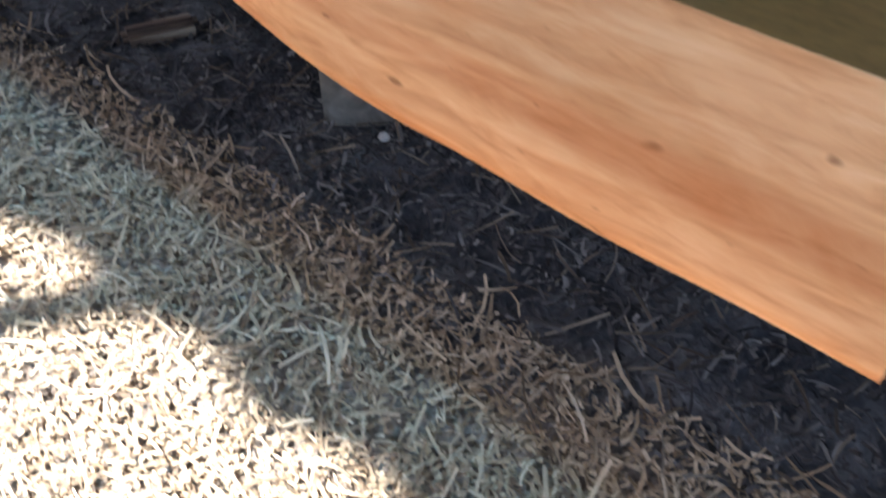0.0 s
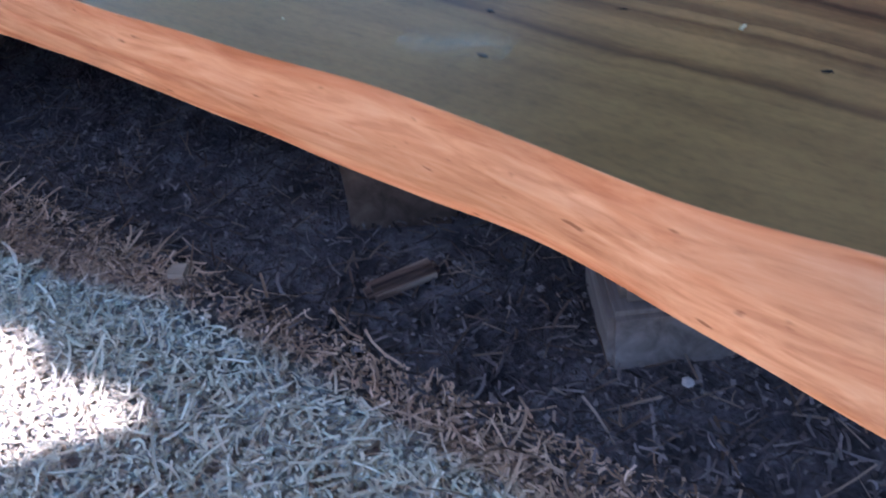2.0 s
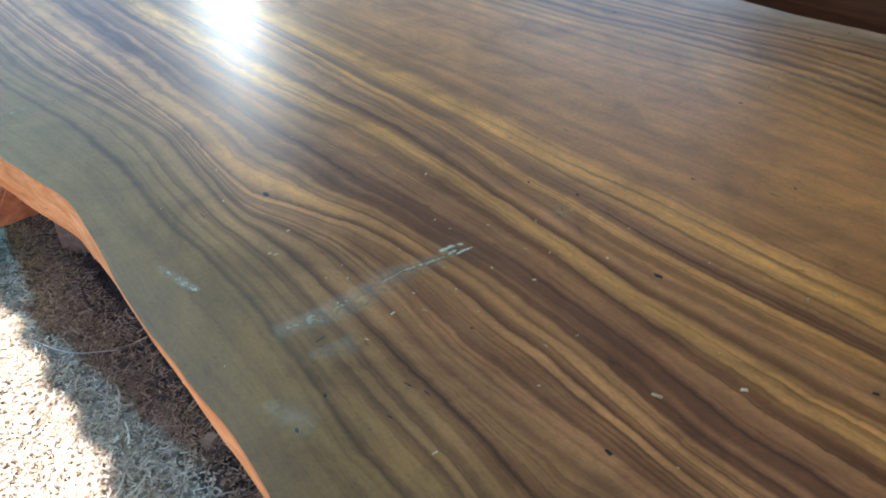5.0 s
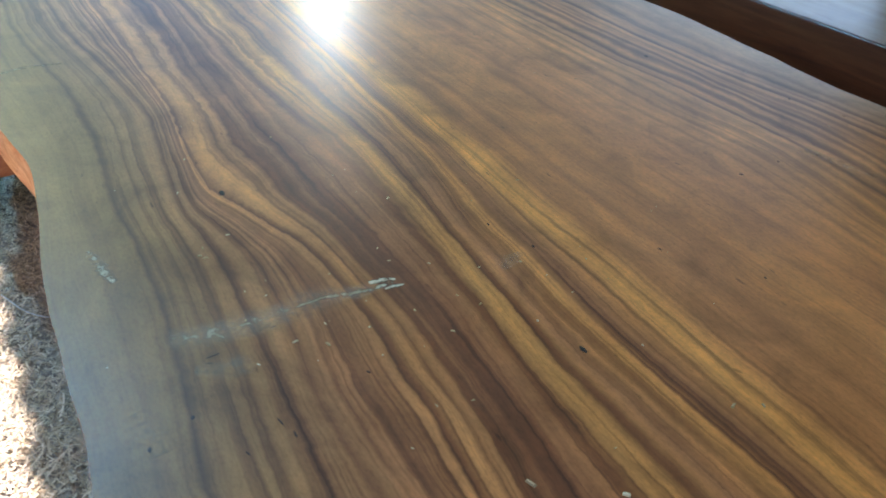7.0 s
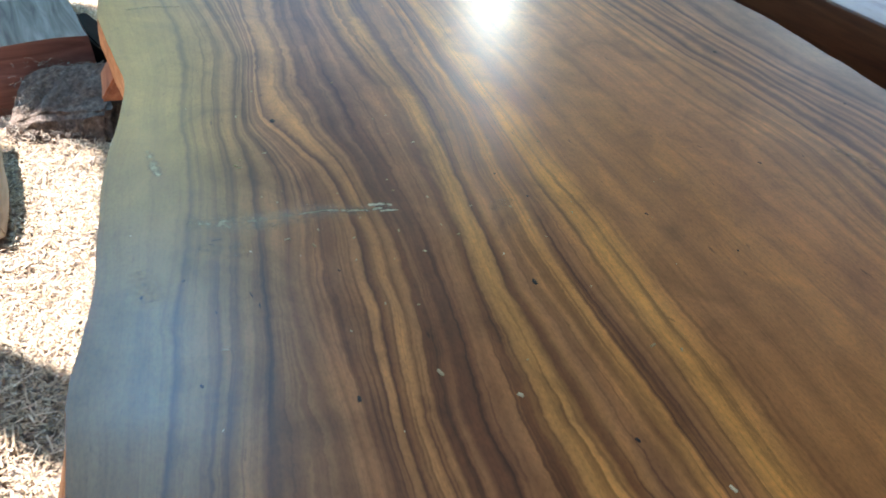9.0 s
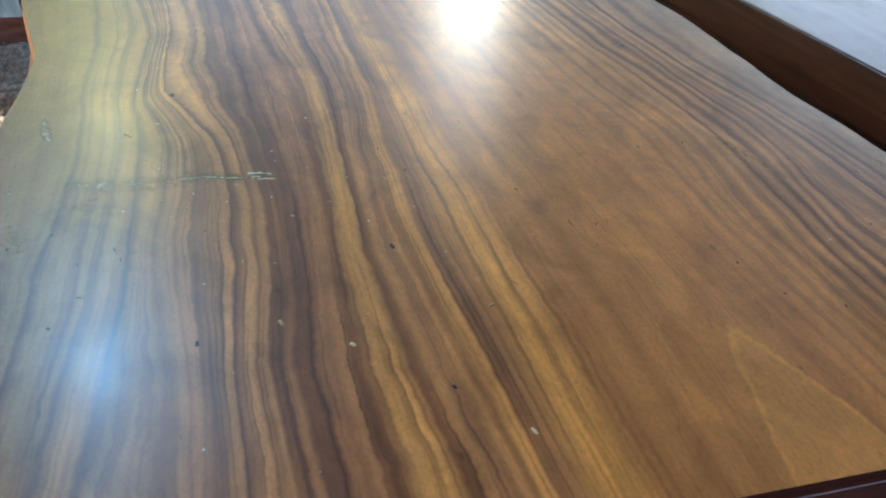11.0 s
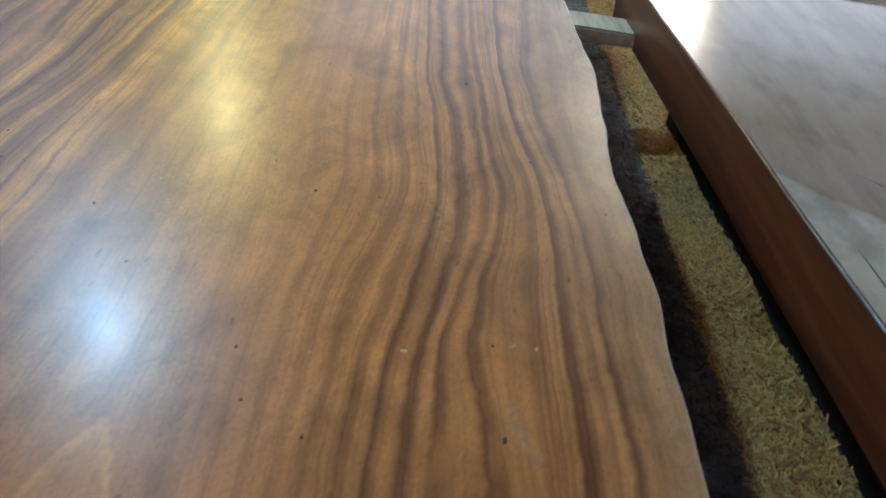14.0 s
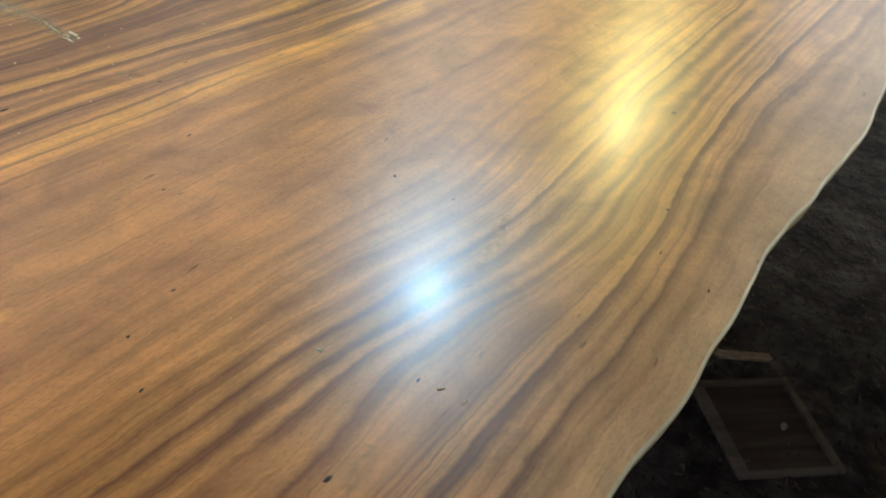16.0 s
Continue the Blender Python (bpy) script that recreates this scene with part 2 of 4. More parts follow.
def mottled_material(name, colours, scale, rough, relief=0.4, depth=0.004, spec=0.3):
    m, nt, b = mat(name)
    ob = coords(nt)
    n = noisy(nt, ob, scale, 8, 0.65)
    colour = ramp(nt, n, [(0.3 + 0.4 * i / max(1, len(colours) - 1), c) for i, c in enumerate(colours)])
    colour = mix(nt, 0.5, colour, ramp(nt, noisy(nt, ob, scale * 0.17, 3), [(0.3, (0.6, 0.6, 0.6)), (0.7, (1.2, 1.2, 1.2))]), "MULTIPLY")
    nt.links.new(colour, b.inputs["Base Color"])
    b.inputs["Roughness"].default_value = rough
    b.inputs["Specular IOR Level"].default_value = spec
    bump(nt, b, n, relief, depth)
    return m


def island_material(name, colours, rough=0.8):
    """Loose bits, each of its own tone."""
    m, nt, b = mat(name)
    g = nt.nodes.new("ShaderNodeNewGeometry")
    colour = ramp(nt, g.outputs["Random Per Island"], [(i / (len(colours) - 1), c) for i, c in enumerate(colours)])
    grain = noisy(nt, scaled(nt, coords(nt), 90, 90, 90), 1.0, 3)
    colour = mix(nt, 0.4, colour, ramp(nt, grain, [(0.3, (0.6, 0.6, 0.6)), (0.6, (1.1, 1.1, 1.1))]), "MULTIPLY")
    nt.links.new(colour, b.inputs["Base Color"])
    b.inputs["Roughness"].default_value = rough
    return m


def glow_material(name, colour, strength):
    m, nt, b = mat(name)
    b.inputs["Base Color"].default_value = (*colour, 1)
    b.inputs["Emission Color"].default_value = (*colour, 1)
    b.inputs["Emission Strength"].default_value = strength
    return m


SLAB_TOP = slab_top_material()
RAW_EDGE = grain_material("raw_live_edge", (0.52, 0.23, 0.1), (0.7, 0.36, 0.175), (0.8, 0.475, 0.265), 0.65, "Y", 17, 130, 1.15, 0.06)


def add_figure(m, tint):
    """Blotches, darker bands along the grain and small pin knots, as a freshly planed live edge has."""
    nt = m.node_tree
    bsdf = nt.nodes["Principled BSDF"]
    ob = coords(nt)
    colour = bsdf.inputs["Base Color"].links[0].from_socket
    blot = noisy(nt, scaled(nt, ob, 26, 9, 26), 1.0, 5, 0.65, 0.6)
    colour = mix(nt, 0.55, colour, ramp(nt, blot, [(0.3, tint), (0.52, (1, 1, 1)), (0.72, (1.12, 1.16, 1.16))]), "MULTIPLY")
    band = noisy(nt, scaled(nt, ob, 30, 1.4, 38), 1.0, 2, 0.5)
    colour = mix(nt, 0.7, colour, ramp(nt, band, [(0.36, (0.8, 0.6, 0.5)), (0.46, (1, 1, 1))]), "MULTIPLY")
    pin = noisy(nt, scaled(nt, ob, 150, 55, 150), 1.0, 1, 0.5)
    colour = mix(nt, 0.7, colour, ramp(nt, pin, [(0.2, (0.3, 0.2, 0.16)), (0.27, (1, 1, 1))]), "MULTIPLY")
    nt.links.new(colour, bsdf.inputs["Base Color"])


add_figure(RAW_EDGE, (0.86, 0.66, 0.52))
PALE_EDGE = grain_material("pale_live_edge", (0.45, 0.36, 0.22), (0.6, 0.5, 0.33), (0.7, 0.62, 0.45), 0.5, "Y", 2.5, 38)
END_GRAIN = grain_material("varnished_end", (0.035, 0.01, 0.008), (0.07, 0.02, 0.014), (0.11, 0.03, 0.018), 0.14, "X", 3, 50, 1.0, 0.6)
UNDERSIDE = grain_material("rough_underside", (0.08, 0.05, 0.03), (0.16, 0.1, 0.06), (0.22, 0.15, 0.09), 0.8)
MAHOGANY = grain_material("varnished_red_brown_edge", (0.05, 0.014, 0.007), (0.11, 0.032, 0.013), (0.17, 0.055, 0.022), 0.32, "Y", 2.0, 40, 1.1)
SECOND_TOP = grain_material("lacquered_pale_brown_top", (0.28, 0.17, 0.105), (0.42, 0.3, 0.2), (0.54, 0.42, 0.31), 0.15, "Y", 1.4, 12, 1.2, 0.35)


def polish(m, scale, strength, distance):
    """A hand-polished lacquer film: it waves a little, and dust dulls it in patches."""
    nt = m.node_tree
    bsdf = nt.nodes["Principled BSDF"]
    ob = coords(nt)
    nt.links.new(ramp(nt, noisy(nt, ob, 5, 5, 0.65), [(0.3, (0.15, 0.15, 0.15)), (0.7, (0.26, 0.26, 0.26))]), bsdf.inputs["Roughness"])
    bump(nt, bsdf, noisy(nt, scaled(nt, ob, scale, scale * 0.4, 1), 1.0, 3, 0.5), strength, distance)


def add_sapwood(m):
    """Pale sapwood along the near part of the top, with one long drying check."""
    nt = m.node_tree
    bsdf = nt.nodes["Principled BSDF"]
    ob = coords(nt)
    heart = bsdf.inputs["Base Color"].links[0].from_socket
    p = nt.nodes.new("ShaderNodeSeparateXYZ")
    nt.links.new(ob, p.inputs[0])
    rag = calc(nt, "MULTIPLY", calc(nt, "SUBTRACT", noisy(nt, ob, 9, 5, 0.6), 0.5), 0.16)
    line = calc(nt, "ADD", calc(nt, "ADD", p.outputs[1], calc(nt, "MULTIPLY", p.outputs[0], SAP_SLOPE)), rag)
    sap = ramp(nt, calc(nt, "SUBTRACT", line, SAP_LINE - 0.5), [(0.47, (1, 1, 1)), (0.5, (0.75, 0.75, 0.75)), (0.52, (0, 0, 0))])
    colour = mix(nt, sap, mix(nt, 1.0, heart, (0.8, 0.72, 0.68), "MULTIPLY"), mix(nt, 0.6, heart, (0.62, 0.56, 0.45)))
    blot = noisy(nt, scaled(nt, ob, 10, 5, 1), 1.0, 5, 0.6)
    colour = mix(nt, 0.7, colour, ramp(nt, blot, [(0.32, (0.55, 0.48, 0.46)), (0.5, (1, 1, 1)), (0.7, (1.12, 1.12, 1.1))]), "MULTIPLY")
    nt.links.new(colour, bsdf.inputs["Base Color"])


SAP_SLOPE, SAP_LINE = 0.8, 1.73
add_sapwood(SECOND_TOP)
polish(SECOND_TOP, 6, 0.12, 0.006)


def soil_material():
    """Dark soil with the slabs' shade painted in, pale sawdust thrown thickly beside them."""
    m, nt, b = mat("shaded_soil_and_sawdust")
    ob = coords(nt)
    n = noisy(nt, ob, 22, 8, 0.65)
    # dark soil tones, lowered further for the shade below the slabs
    under_shade = ramp(nt, n, [(0.3, (0.018, 0.017, 0.018)), (0.45, (0.046, 0.045, 0.05)), (0.58, (0.095, 0.092, 0.096)), (0.7, (0.19, 0.185, 0.19))])
    # grey dust blown over the dark soil in patches
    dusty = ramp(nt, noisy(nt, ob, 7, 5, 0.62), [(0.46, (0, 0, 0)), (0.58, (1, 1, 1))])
    under_shade = mix(nt, calc(nt, "MULTIPLY", dusty, 0.55), under_shade, ramp(nt, n, [(0.3, (0.08, 0.078, 0.08)), (0.6, (0.25, 0.245, 0.25))]))
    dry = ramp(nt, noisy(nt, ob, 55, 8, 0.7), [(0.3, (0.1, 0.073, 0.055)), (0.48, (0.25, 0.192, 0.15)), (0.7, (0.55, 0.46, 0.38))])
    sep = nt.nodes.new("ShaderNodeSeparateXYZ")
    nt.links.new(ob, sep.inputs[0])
    # on the right the dark tone stops near the big slab's shadow edge
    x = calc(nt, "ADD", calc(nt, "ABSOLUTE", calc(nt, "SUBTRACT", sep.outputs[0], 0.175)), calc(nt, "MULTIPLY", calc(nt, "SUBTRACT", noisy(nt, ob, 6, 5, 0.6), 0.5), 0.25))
    # bare, and dark again to paint the shade below the second slab
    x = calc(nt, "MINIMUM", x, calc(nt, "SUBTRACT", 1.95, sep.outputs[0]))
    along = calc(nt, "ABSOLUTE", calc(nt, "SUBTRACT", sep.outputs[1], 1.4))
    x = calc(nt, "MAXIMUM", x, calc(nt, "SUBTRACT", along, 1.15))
    nt.links.new(mix(nt, ramp(nt, x, [(0.76, (0, 0, 0)), (0.86, (1, 1, 1))]), under_shade, dry), b.inputs["Base Color"])
    b.inputs["Roughness"].default_value = 0.95
    bump(nt, b, n, 1.0, 0.025)
    return m


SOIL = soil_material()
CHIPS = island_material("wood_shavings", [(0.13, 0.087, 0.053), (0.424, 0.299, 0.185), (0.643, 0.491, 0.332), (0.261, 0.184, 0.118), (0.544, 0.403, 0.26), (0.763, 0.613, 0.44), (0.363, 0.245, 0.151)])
# under-slab copy of the shavings, its colours darkened for shade
SHADE_CHIPS = island_material("shade_dark_shavings", [(0.02, 0.017, 0.016), (0.06, 0.052, 0.05), (0.12, 0.108, 0.105), (0.035, 0.029, 0.027), (0.26, 0.24, 0.225), (0.05, 0.043, 0.041)])
PALE_WOOD = grain_material("pale_sawn_wood", (0.36, 0.29, 0.2), (0.52, 0.43, 0.31), (0.64, 0.56, 0.43), 0.75, "Y", 3, 40)
RED_WOOD = grain_material("red_brown_raw_wood", (0.24, 0.075, 0.035), (0.42, 0.15, 0.07), (0.55, 0.24, 0.12), 0.65, "Y", 3, 40)
GREY_WOOD = grain_material("weathered_grey_wood", (0.11, 0.095, 0.08), (0.22, 0.198, 0.17), (0.33, 0.3, 0.26), 0.85, "X", 3, 34)
MID_WOOD = grain_material("dark_grey_wood", (0.07, 0.06, 0.05), (0.15, 0.135, 0.115), (0.25, 0.23, 0.2), 0.85, "X", 3, 34)
DULL_STRAW = island_material("dull_brown_straw", [(0.04, 0.03, 0.022), (0.16, 0.12, 0.085), (0.3, 0.245, 0.185), (0.09, 0.062, 0.042), (0.22, 0.175, 0.13)])
STRAW = island_material("golden_straw", [(0.2, 0.08, 0.03), (0.78, 0.38, 0.11), (0.95, 0.51, 0.17), (0.44, 0.19, 0.055), (0.98, 0.58, 0.22), (0.64, 0.3, 0.09)])
DARK_RED = grain_material("dark_red_raw_wood", (0.13, 0.05, 0.036), (0.25, 0.105, 0.075), (0.36, 0.17, 0.12), 0.75, "Y", 3, 40)
DARK_WOOD = grain_material("dark_brown_wood", (0.05, 0.035, 0.025), (0.11, 0.08, 0.06), (0.18, 0.14, 0.1), 0.8, "X", 3, 34)
DUSTY_PINK = grain_material("dusty_pink_wood", (0.2, 0.13, 0.1), (0.34, 0.24, 0.19), (0.46, 0.35, 0.29), 0.85, "X", 4, 30)
STRIPED_WOOD = grain_material("striped_offcut", (0.03, 0.02, 0.018), (0.16, 0.11, 0.08), (0.5, 0.42, 0.32), 0.8, "X", 2, 55, 0.5)
# near black, standing in for places that no light reaches
SHADE_BLACK = grain_material("shade_black_wood", (0.008, 0.007, 0.007), (0.014, 0.012, 0.012), (0.022, 0.019, 0.018), 0.9, "Y", 3, 34, 1.0, 0.1)
BARK = mottled_material("dusty_brown_wood", [(0.05, 0.036, 0.03), (0.13, 0.1, 0.08), (0.2, 0.15, 0.12), (0.34, 0.27, 0.22)], 75, 0.95, 0.8, 0.008)
PIT = mottled_material("dark_knot", [(0.02, 0.012, 0.008), (0.05, 0.03, 0.018)], 60, 0.6)
BIT = island_material("pale_bits", [(0.6, 0.42, 0.2), (0.82, 0.64, 0.38), (0.45, 0.27, 0.1), (0.88, 0.74, 0.5)])
STONE = mottled_material("pale_stone", [(0.4, 0.38, 0.35), (0.62, 0.6, 0.56)], 30, 0.9)
ROOF = mottled_material("rusty_tin", [(0.03, 0.025, 0.022), (0.06, 0.05, 0.045), (0.055, 0.035, 0.025)], 6, 0.7)
WALL = mottled_material("grey_boards", [(0.06, 0.05, 0.042), (0.13, 0.11, 0.09)], 5, 0.9)
CORD = mottled_material("black_cord", [(0.02, 0.02, 0.02), (0.04, 0.04, 0.04)], 30, 0.6)
DAYLIGHT = glow_material("daylight_glare", (0.86, 1.0, 0.93), 19)
LED_COLD = glow_material("cold_white_bulb", (0.19, 0.59, 1.0), 315)
LED_WARM = glow_material("warm_yellow_bulb", (0.87, 1.0, 0.53), 96)


# ---------------------------------------------------------------- mesh helpers
def part(name, bm, material, parent=None, label="", smooth=False):
    me = bpy.data.meshes.new(name)
    bm.to_mesh(me)
    bm.free()
    me.materials.append(material)
    if smooth:
        for p in me.polygons:
            p.use_smooth = True
    ob = new(name, me)
    if parent:
        ob.parent = parent
    if label:
        ob["label"] = label
    return ob


def box_bm(x0, x1, y0, y1, z0, z1, bevel=0.004, rough=0.0, cuts=0, seed=1):
    bm = bmesh.new()
    bmesh.ops.create_cube(bm, size=1, matrix=Matrix.LocRotScale(((x0 + x1) / 2, (y0 + y1) / 2, (z0 + z1) / 2), None, (x1 - x0, y1 - y0, z1 - z0)))
    if bevel:
        bmesh.ops.bevel(bm, geom=bm.edges[:], offset=bevel, segments=2, affect="EDGES")
    if cuts:
        bmesh.ops.subdivide_edges(bm, edges=[e for e in bm.edges if e.calc_length() > 3 * bevel], cuts=cuts, use_grid_fill=True)
    if rough:
        for v in bm.verts:
            v.co += noise.noise_vector(v.co * 9 + Vector((seed * 7.3, seed, 0))) * rough
    return bm


def grid_bm(nx, ny, place):
    """A sheet of nx by ny quads; place(i / nx, j / ny) gives each corner."""
    bm = bmesh.new()
    rows = [[bm.verts.new(place(i / nx, j / ny)) for i in range(nx + 1)] for j in range(ny + 1)]
    for j in range(ny):
        for i in range(nx):
            bm.faces.new((rows[j][i], rows[j][i + 1], rows[j + 1][i + 1], rows[j + 1][i]))
    return bm


def empty(name, x, y, z, turn=0.0):
    ob = new(name)
    ob.matrix_world = pose(x, y, z, 0, 0, turn)
    return ob


def swell(y, bumps):
    return sum(a * math.exp(-(((y - c) / w) ** 2)) for c, a, w in bumps)


# ---------------------------------------------------------------- the setting
def ground_height(x, y):
    n = noise.fractal(Vector((x * 5, y * 5, 0.3)), 1.0, 2.1, 5)
    return 0.012 * n - 0.012


def axis_steps(lo, hi, near_lo, near_hi, step, far):
    out = [near_lo]
    while out[-1] < near_hi:
        out.append(out[-1] + step)
    s = step
    while out[-1] < hi:
        s = min(s * 1.5, far)
        out.append(out[-1] + s)
    s = step
    while out[0] > lo:
        s = min(s * 1.5, far)
        out.insert(0, out[0] - s)
    return out


xs = axis_steps(-160, 160, -1.5, 1.3, 0.02, 30)
ys = axis_steps(-160, 160, -0.1, 3.3, 0.02, 30)
ground_bm = bmesh.new()
grid = [[ground_bm.verts.new((x, y, ground_height(x, y) if abs(x) < 4 and abs(y) < 6 else -0.012)) for x in xs] for y in ys]
for a, b in zip(grid, grid[1:]):
    for i in range(len(xs) - 1):
        ground_bm.faces.new((a[i], a[i + 1], b[i + 1], b[i]))
ground = tagged(part("ground", ground_bm, SOIL, smooth=True), "soil toned dark for shade under the slabs, strewn with sawdust and wood shavings", "ground", kind="structure")

EAVE_X, EAVE_Z = -2.487, 2.95


def roof_place(i, j):
    x, y = EAVE_X + i * 9.2, -5.0 + j * 13.2
    return Vector((x, y, EAVE_Z + 0.12 * i * 9.2 + 0.018 * math.sin(y * 2 * math.pi / 0.16)))


roof_bm = grid_bm(4, 660, roof_place)
bmesh.ops.solidify(roof_bm, geom=roof_bm.faces[:], thickness=0.004)
roof = tagged(part("ceiling", roof_bm, ROOF, smooth=True), "rusty corrugated tin shed roof", "roof", kind="structure")
tagged(part("wall_back", box_bm(-2.6, 6.4, -5.1, -5.0, -0.02, 1.4, 0.004), WALL), "low unseen board wall added to block sky light from the right", "wall", kind="structure")
# unseen wall, its length set to darken what the slab top reflects
tagged(part("wall_right_sky_block", box_bm(6.4, 6.5, -5.1, 4.6, -0.02, 3.95, 0.004), WALL), "unseen board wall added to block sky light from the right", "wall", kind="structure")


def far_wall():
    """A low end wall; the daylight comes in over it, strongest through one white gap."""
    w = empty("wall_far", 0, 8.3, 0)
    part("boards", box_bm(-0.9, 6.4, 0, 0.1, -0.02, 1.45, 0.004), WALL, w)
    part("boards_high", box_bm(-5.5, -0.9, 0, 0.1, -0.02, 2.9, 0.004), WALL, w)
    part("upright", box_bm(2.42, 2.6, 0.0, 0.1, 1.44, 3.52, 0.004), WALL, w)
    part("upright", box_bm(3.1, 3.25, 0.0, 0.1, 1.44, 3.6, 0.004), WALL, w)
    part("boards_above", box_bm(3.2, 6.4, 0.0, 0.1, 2.5, 3.6, 0.004), WALL, w)
    return tagged(w, "low grey board end wall open above", "wall", kind="structure")


far_wall()
# unseen wall, added to cut the sky's reflection from the left
tagged(part("wall_left_sky_block", box_bm(-5.6, -5.5, -6.0, 14.0, -0.02, 3.6, 0.004), WALL), "unseen board wall added across the yard to block sky light", "wall", kind="structure")
tagged(part("backdrop", box_bm(2.755, 2.985, 8.75, 8.8, 1.3, 2.85, 0), DAYLIGHT), "white glare of open daylight beyond the gap", "backdrop", kind="structure")

for px, py, hw in ((-2.38, 2.19, 0.058), (-2.38, 1.946, 0.021), (-2.38, -1.6, 0.07), (-2.38, 6.6, 0.07)):
    tagged(part("post", box_bm(px - hw, px + hw, py - hw, py + hw, -0.03, 2.96, 0.008, 0.004, 3), GREY_WOOD), "rough grey timber post of the shed", "post", "shed posts", "structure")


# unseen screen, added to cast the shadow over the sawn log
tagged(part("log_shade_screen", box_bm(-2.48, -2.43, 3.2, 4.2, -0.02, 2.98, 0.004), WALL), "unseen board screen added under the eave to shade the log", "wall", kind="structure")


# ---------------------------------------------------------------- lamps
def hanging_lamp(x, y, z, glow, label):
    lamp = empty("hanging_lamp", x, y, z)
    bm = bmesh.new()
    bmesh.ops.create_uvsphere(bm, u_segments=24, v_segments=16, radius=0.065)
    for v in bm.verts:
        if v.co.z > 0:
            v.co.x *= 1 - 0.5 * (v.co.z / 0.065) ** 2
            v.co.y *= 1 - 0.5 * (v.co.z / 0.065) ** 2
            v.co.z *= 1.4
    part("bulb", bm, glow, lamp, "lit bulb", True)
    bm = bmesh.new()
    bmesh.ops.create_cone(bm, cap_ends=True, segments=16, radius1=0.026, radius2=0.018, depth=0.06, matrix=Matrix.Translation((0, 0, 0.105)))
    part("socket", bm, CORD, lamp)
    top = EAVE_Z + 0.12 * (x - EAVE_X) - z
    bm = bmesh.new()
    bmesh.ops.create_cone(bm, cap_ends=True, segments=8, radius1=0.004, radius2=0.004, depth=top - 0.125, matrix=Matrix.Translation((0, 0, 0.125 + (top - 0.125) / 2)))
    part("cord", bm, CORD, lamp)
    return tagged(lamp, label, "lamp", "hanging lamps")


hanging_lamp(-0.865, 2.70, 2.42, LED_COLD, "cold white bulb hanging on a black cord")
hanging_lamp(-0.857, 4.83, 2.28, LED_WARM, "warm yellow bulb hanging on a black cord")

# ---------------------------------------------------------------- the big slab
TOP_Z, THICK, LENGTH = 0.38, 0.085, 2.95
LEFT_BUMPS = ((0.05, -0.0145, 0.12), (0.36, -0.0186, 0.18), (0.54, 0.0055, 0.09), (1.12, 0.031, 0.2), (1.5, -0.005, 0.12), (1.75, -0.026, 0.35), (2.3, 0.03, 0.3), (2.95, 0.05, 0.3))
RIGHT_BUMPS = ((0.1, -0.012, 0.1), (0.6, 0.006, 0.12), (0.9, -0.008, 0.1), (1.3, 0.012, 0.15), (2.0, -0.03, 0.25), (2.6, 0.02, 0.3))


def left_edge(y):
    return -0.708 + swell(y, LEFT_BUMPS) + 0.004 * noise.noise(Vector((0, y * 9, 3)))


def ease(lo, hi, y):
    f = min(1.0, max(0.0, (y - lo) / (hi - lo)))
    return f * f * (3 - 2 * f)


def low_left(y):
    """The foot of the raw edge: it flares out towards the near end."""
    near = -0.75 + 0.006 * ease(0.1, 0.24, y) + 0.057 * ease(0.2, 0.52, y) + 0.022 * ease(0.5, 0.95, y)
    f = ease(1.0, 1.3, y)
    return near * (1 - f) + (left_edge(y) + 0.012) * f


def right_edge(y):
    return 0.712 + swell(y, RIGHT_BUMPS) + 0.005 * noise.noise(Vector((5, y * 10, 3)))


# how the grain lines wander: for each line its place across at the given distances from the near end
GRAIN_AT = (0.0, 0.25, 0.5, 0.75, 1.0, 1.3, 1.8)
GRAIN_LEFT = (
    (-0.655, -0.64, -0.617, -0.59, -0.585, -0.572, -0.625),
    (-0.57, -0.551, -0.519, -0.504, -0.506, -0.485, -0.54),
    (-0.487, -0.481, -0.487, -0.46, -0.487, -0.468, -0.5),
    (-0.42, -0.411, -0.387, -0.384, -0.462, -0.45, -0.455),
    (-0.366, -0.361, -0.335, -0.336, -0.352, -0.362, -0.34),
    (-0.277, -0.276, -0.27, -0.245, -0.234, -0.262, -0.27),
    (-0.182, -0.188, -0.203, -0.185, -0.148, -0.14, -0.13))
GRAIN_RIGHT = (
    (-0.095, -0.083, -0.08, -0.08, -0.07, -0.06, -0.06),
    (0.08, 0.1, 0.1, 0.1, 0.1, 0.09, 0.09),
    (0.225, 0.215, 0.205, 0.195, 0.18, 0.17, 0.17),
    (0.335, 0.335, 0.347, 0.385, 0.365, 0.34, 0.33),
    (0.385, 0.406, 0.425, 0.447, 0.437, 0.4, 0.385),
    (0.448, 0.454, 0.464, 0.506, 0.487, 0.46, 0.45),
    (0.53, 0.515, 0.495, 0.53, 0.51, 0.485, 0.47),
    (0.6, 0.597, 0.595, 0.587, 0.556, 0.528, 0.53),
    (0.65, 0.645, 0.638, 0.63, 0.602, 0.574, 0.6))
# eyes that the grain parts round: place, pull and reach
KNOTS = ((-0.454, 0.968, 0.018, 0.045), (0.545, 0.85, 0.012, 0.05), (0.466, 1.152, 0.014, 0.04), (0.505, 0.42, 0.014, 0.035), (-0.2, 0.469, 0.006, 0.03))


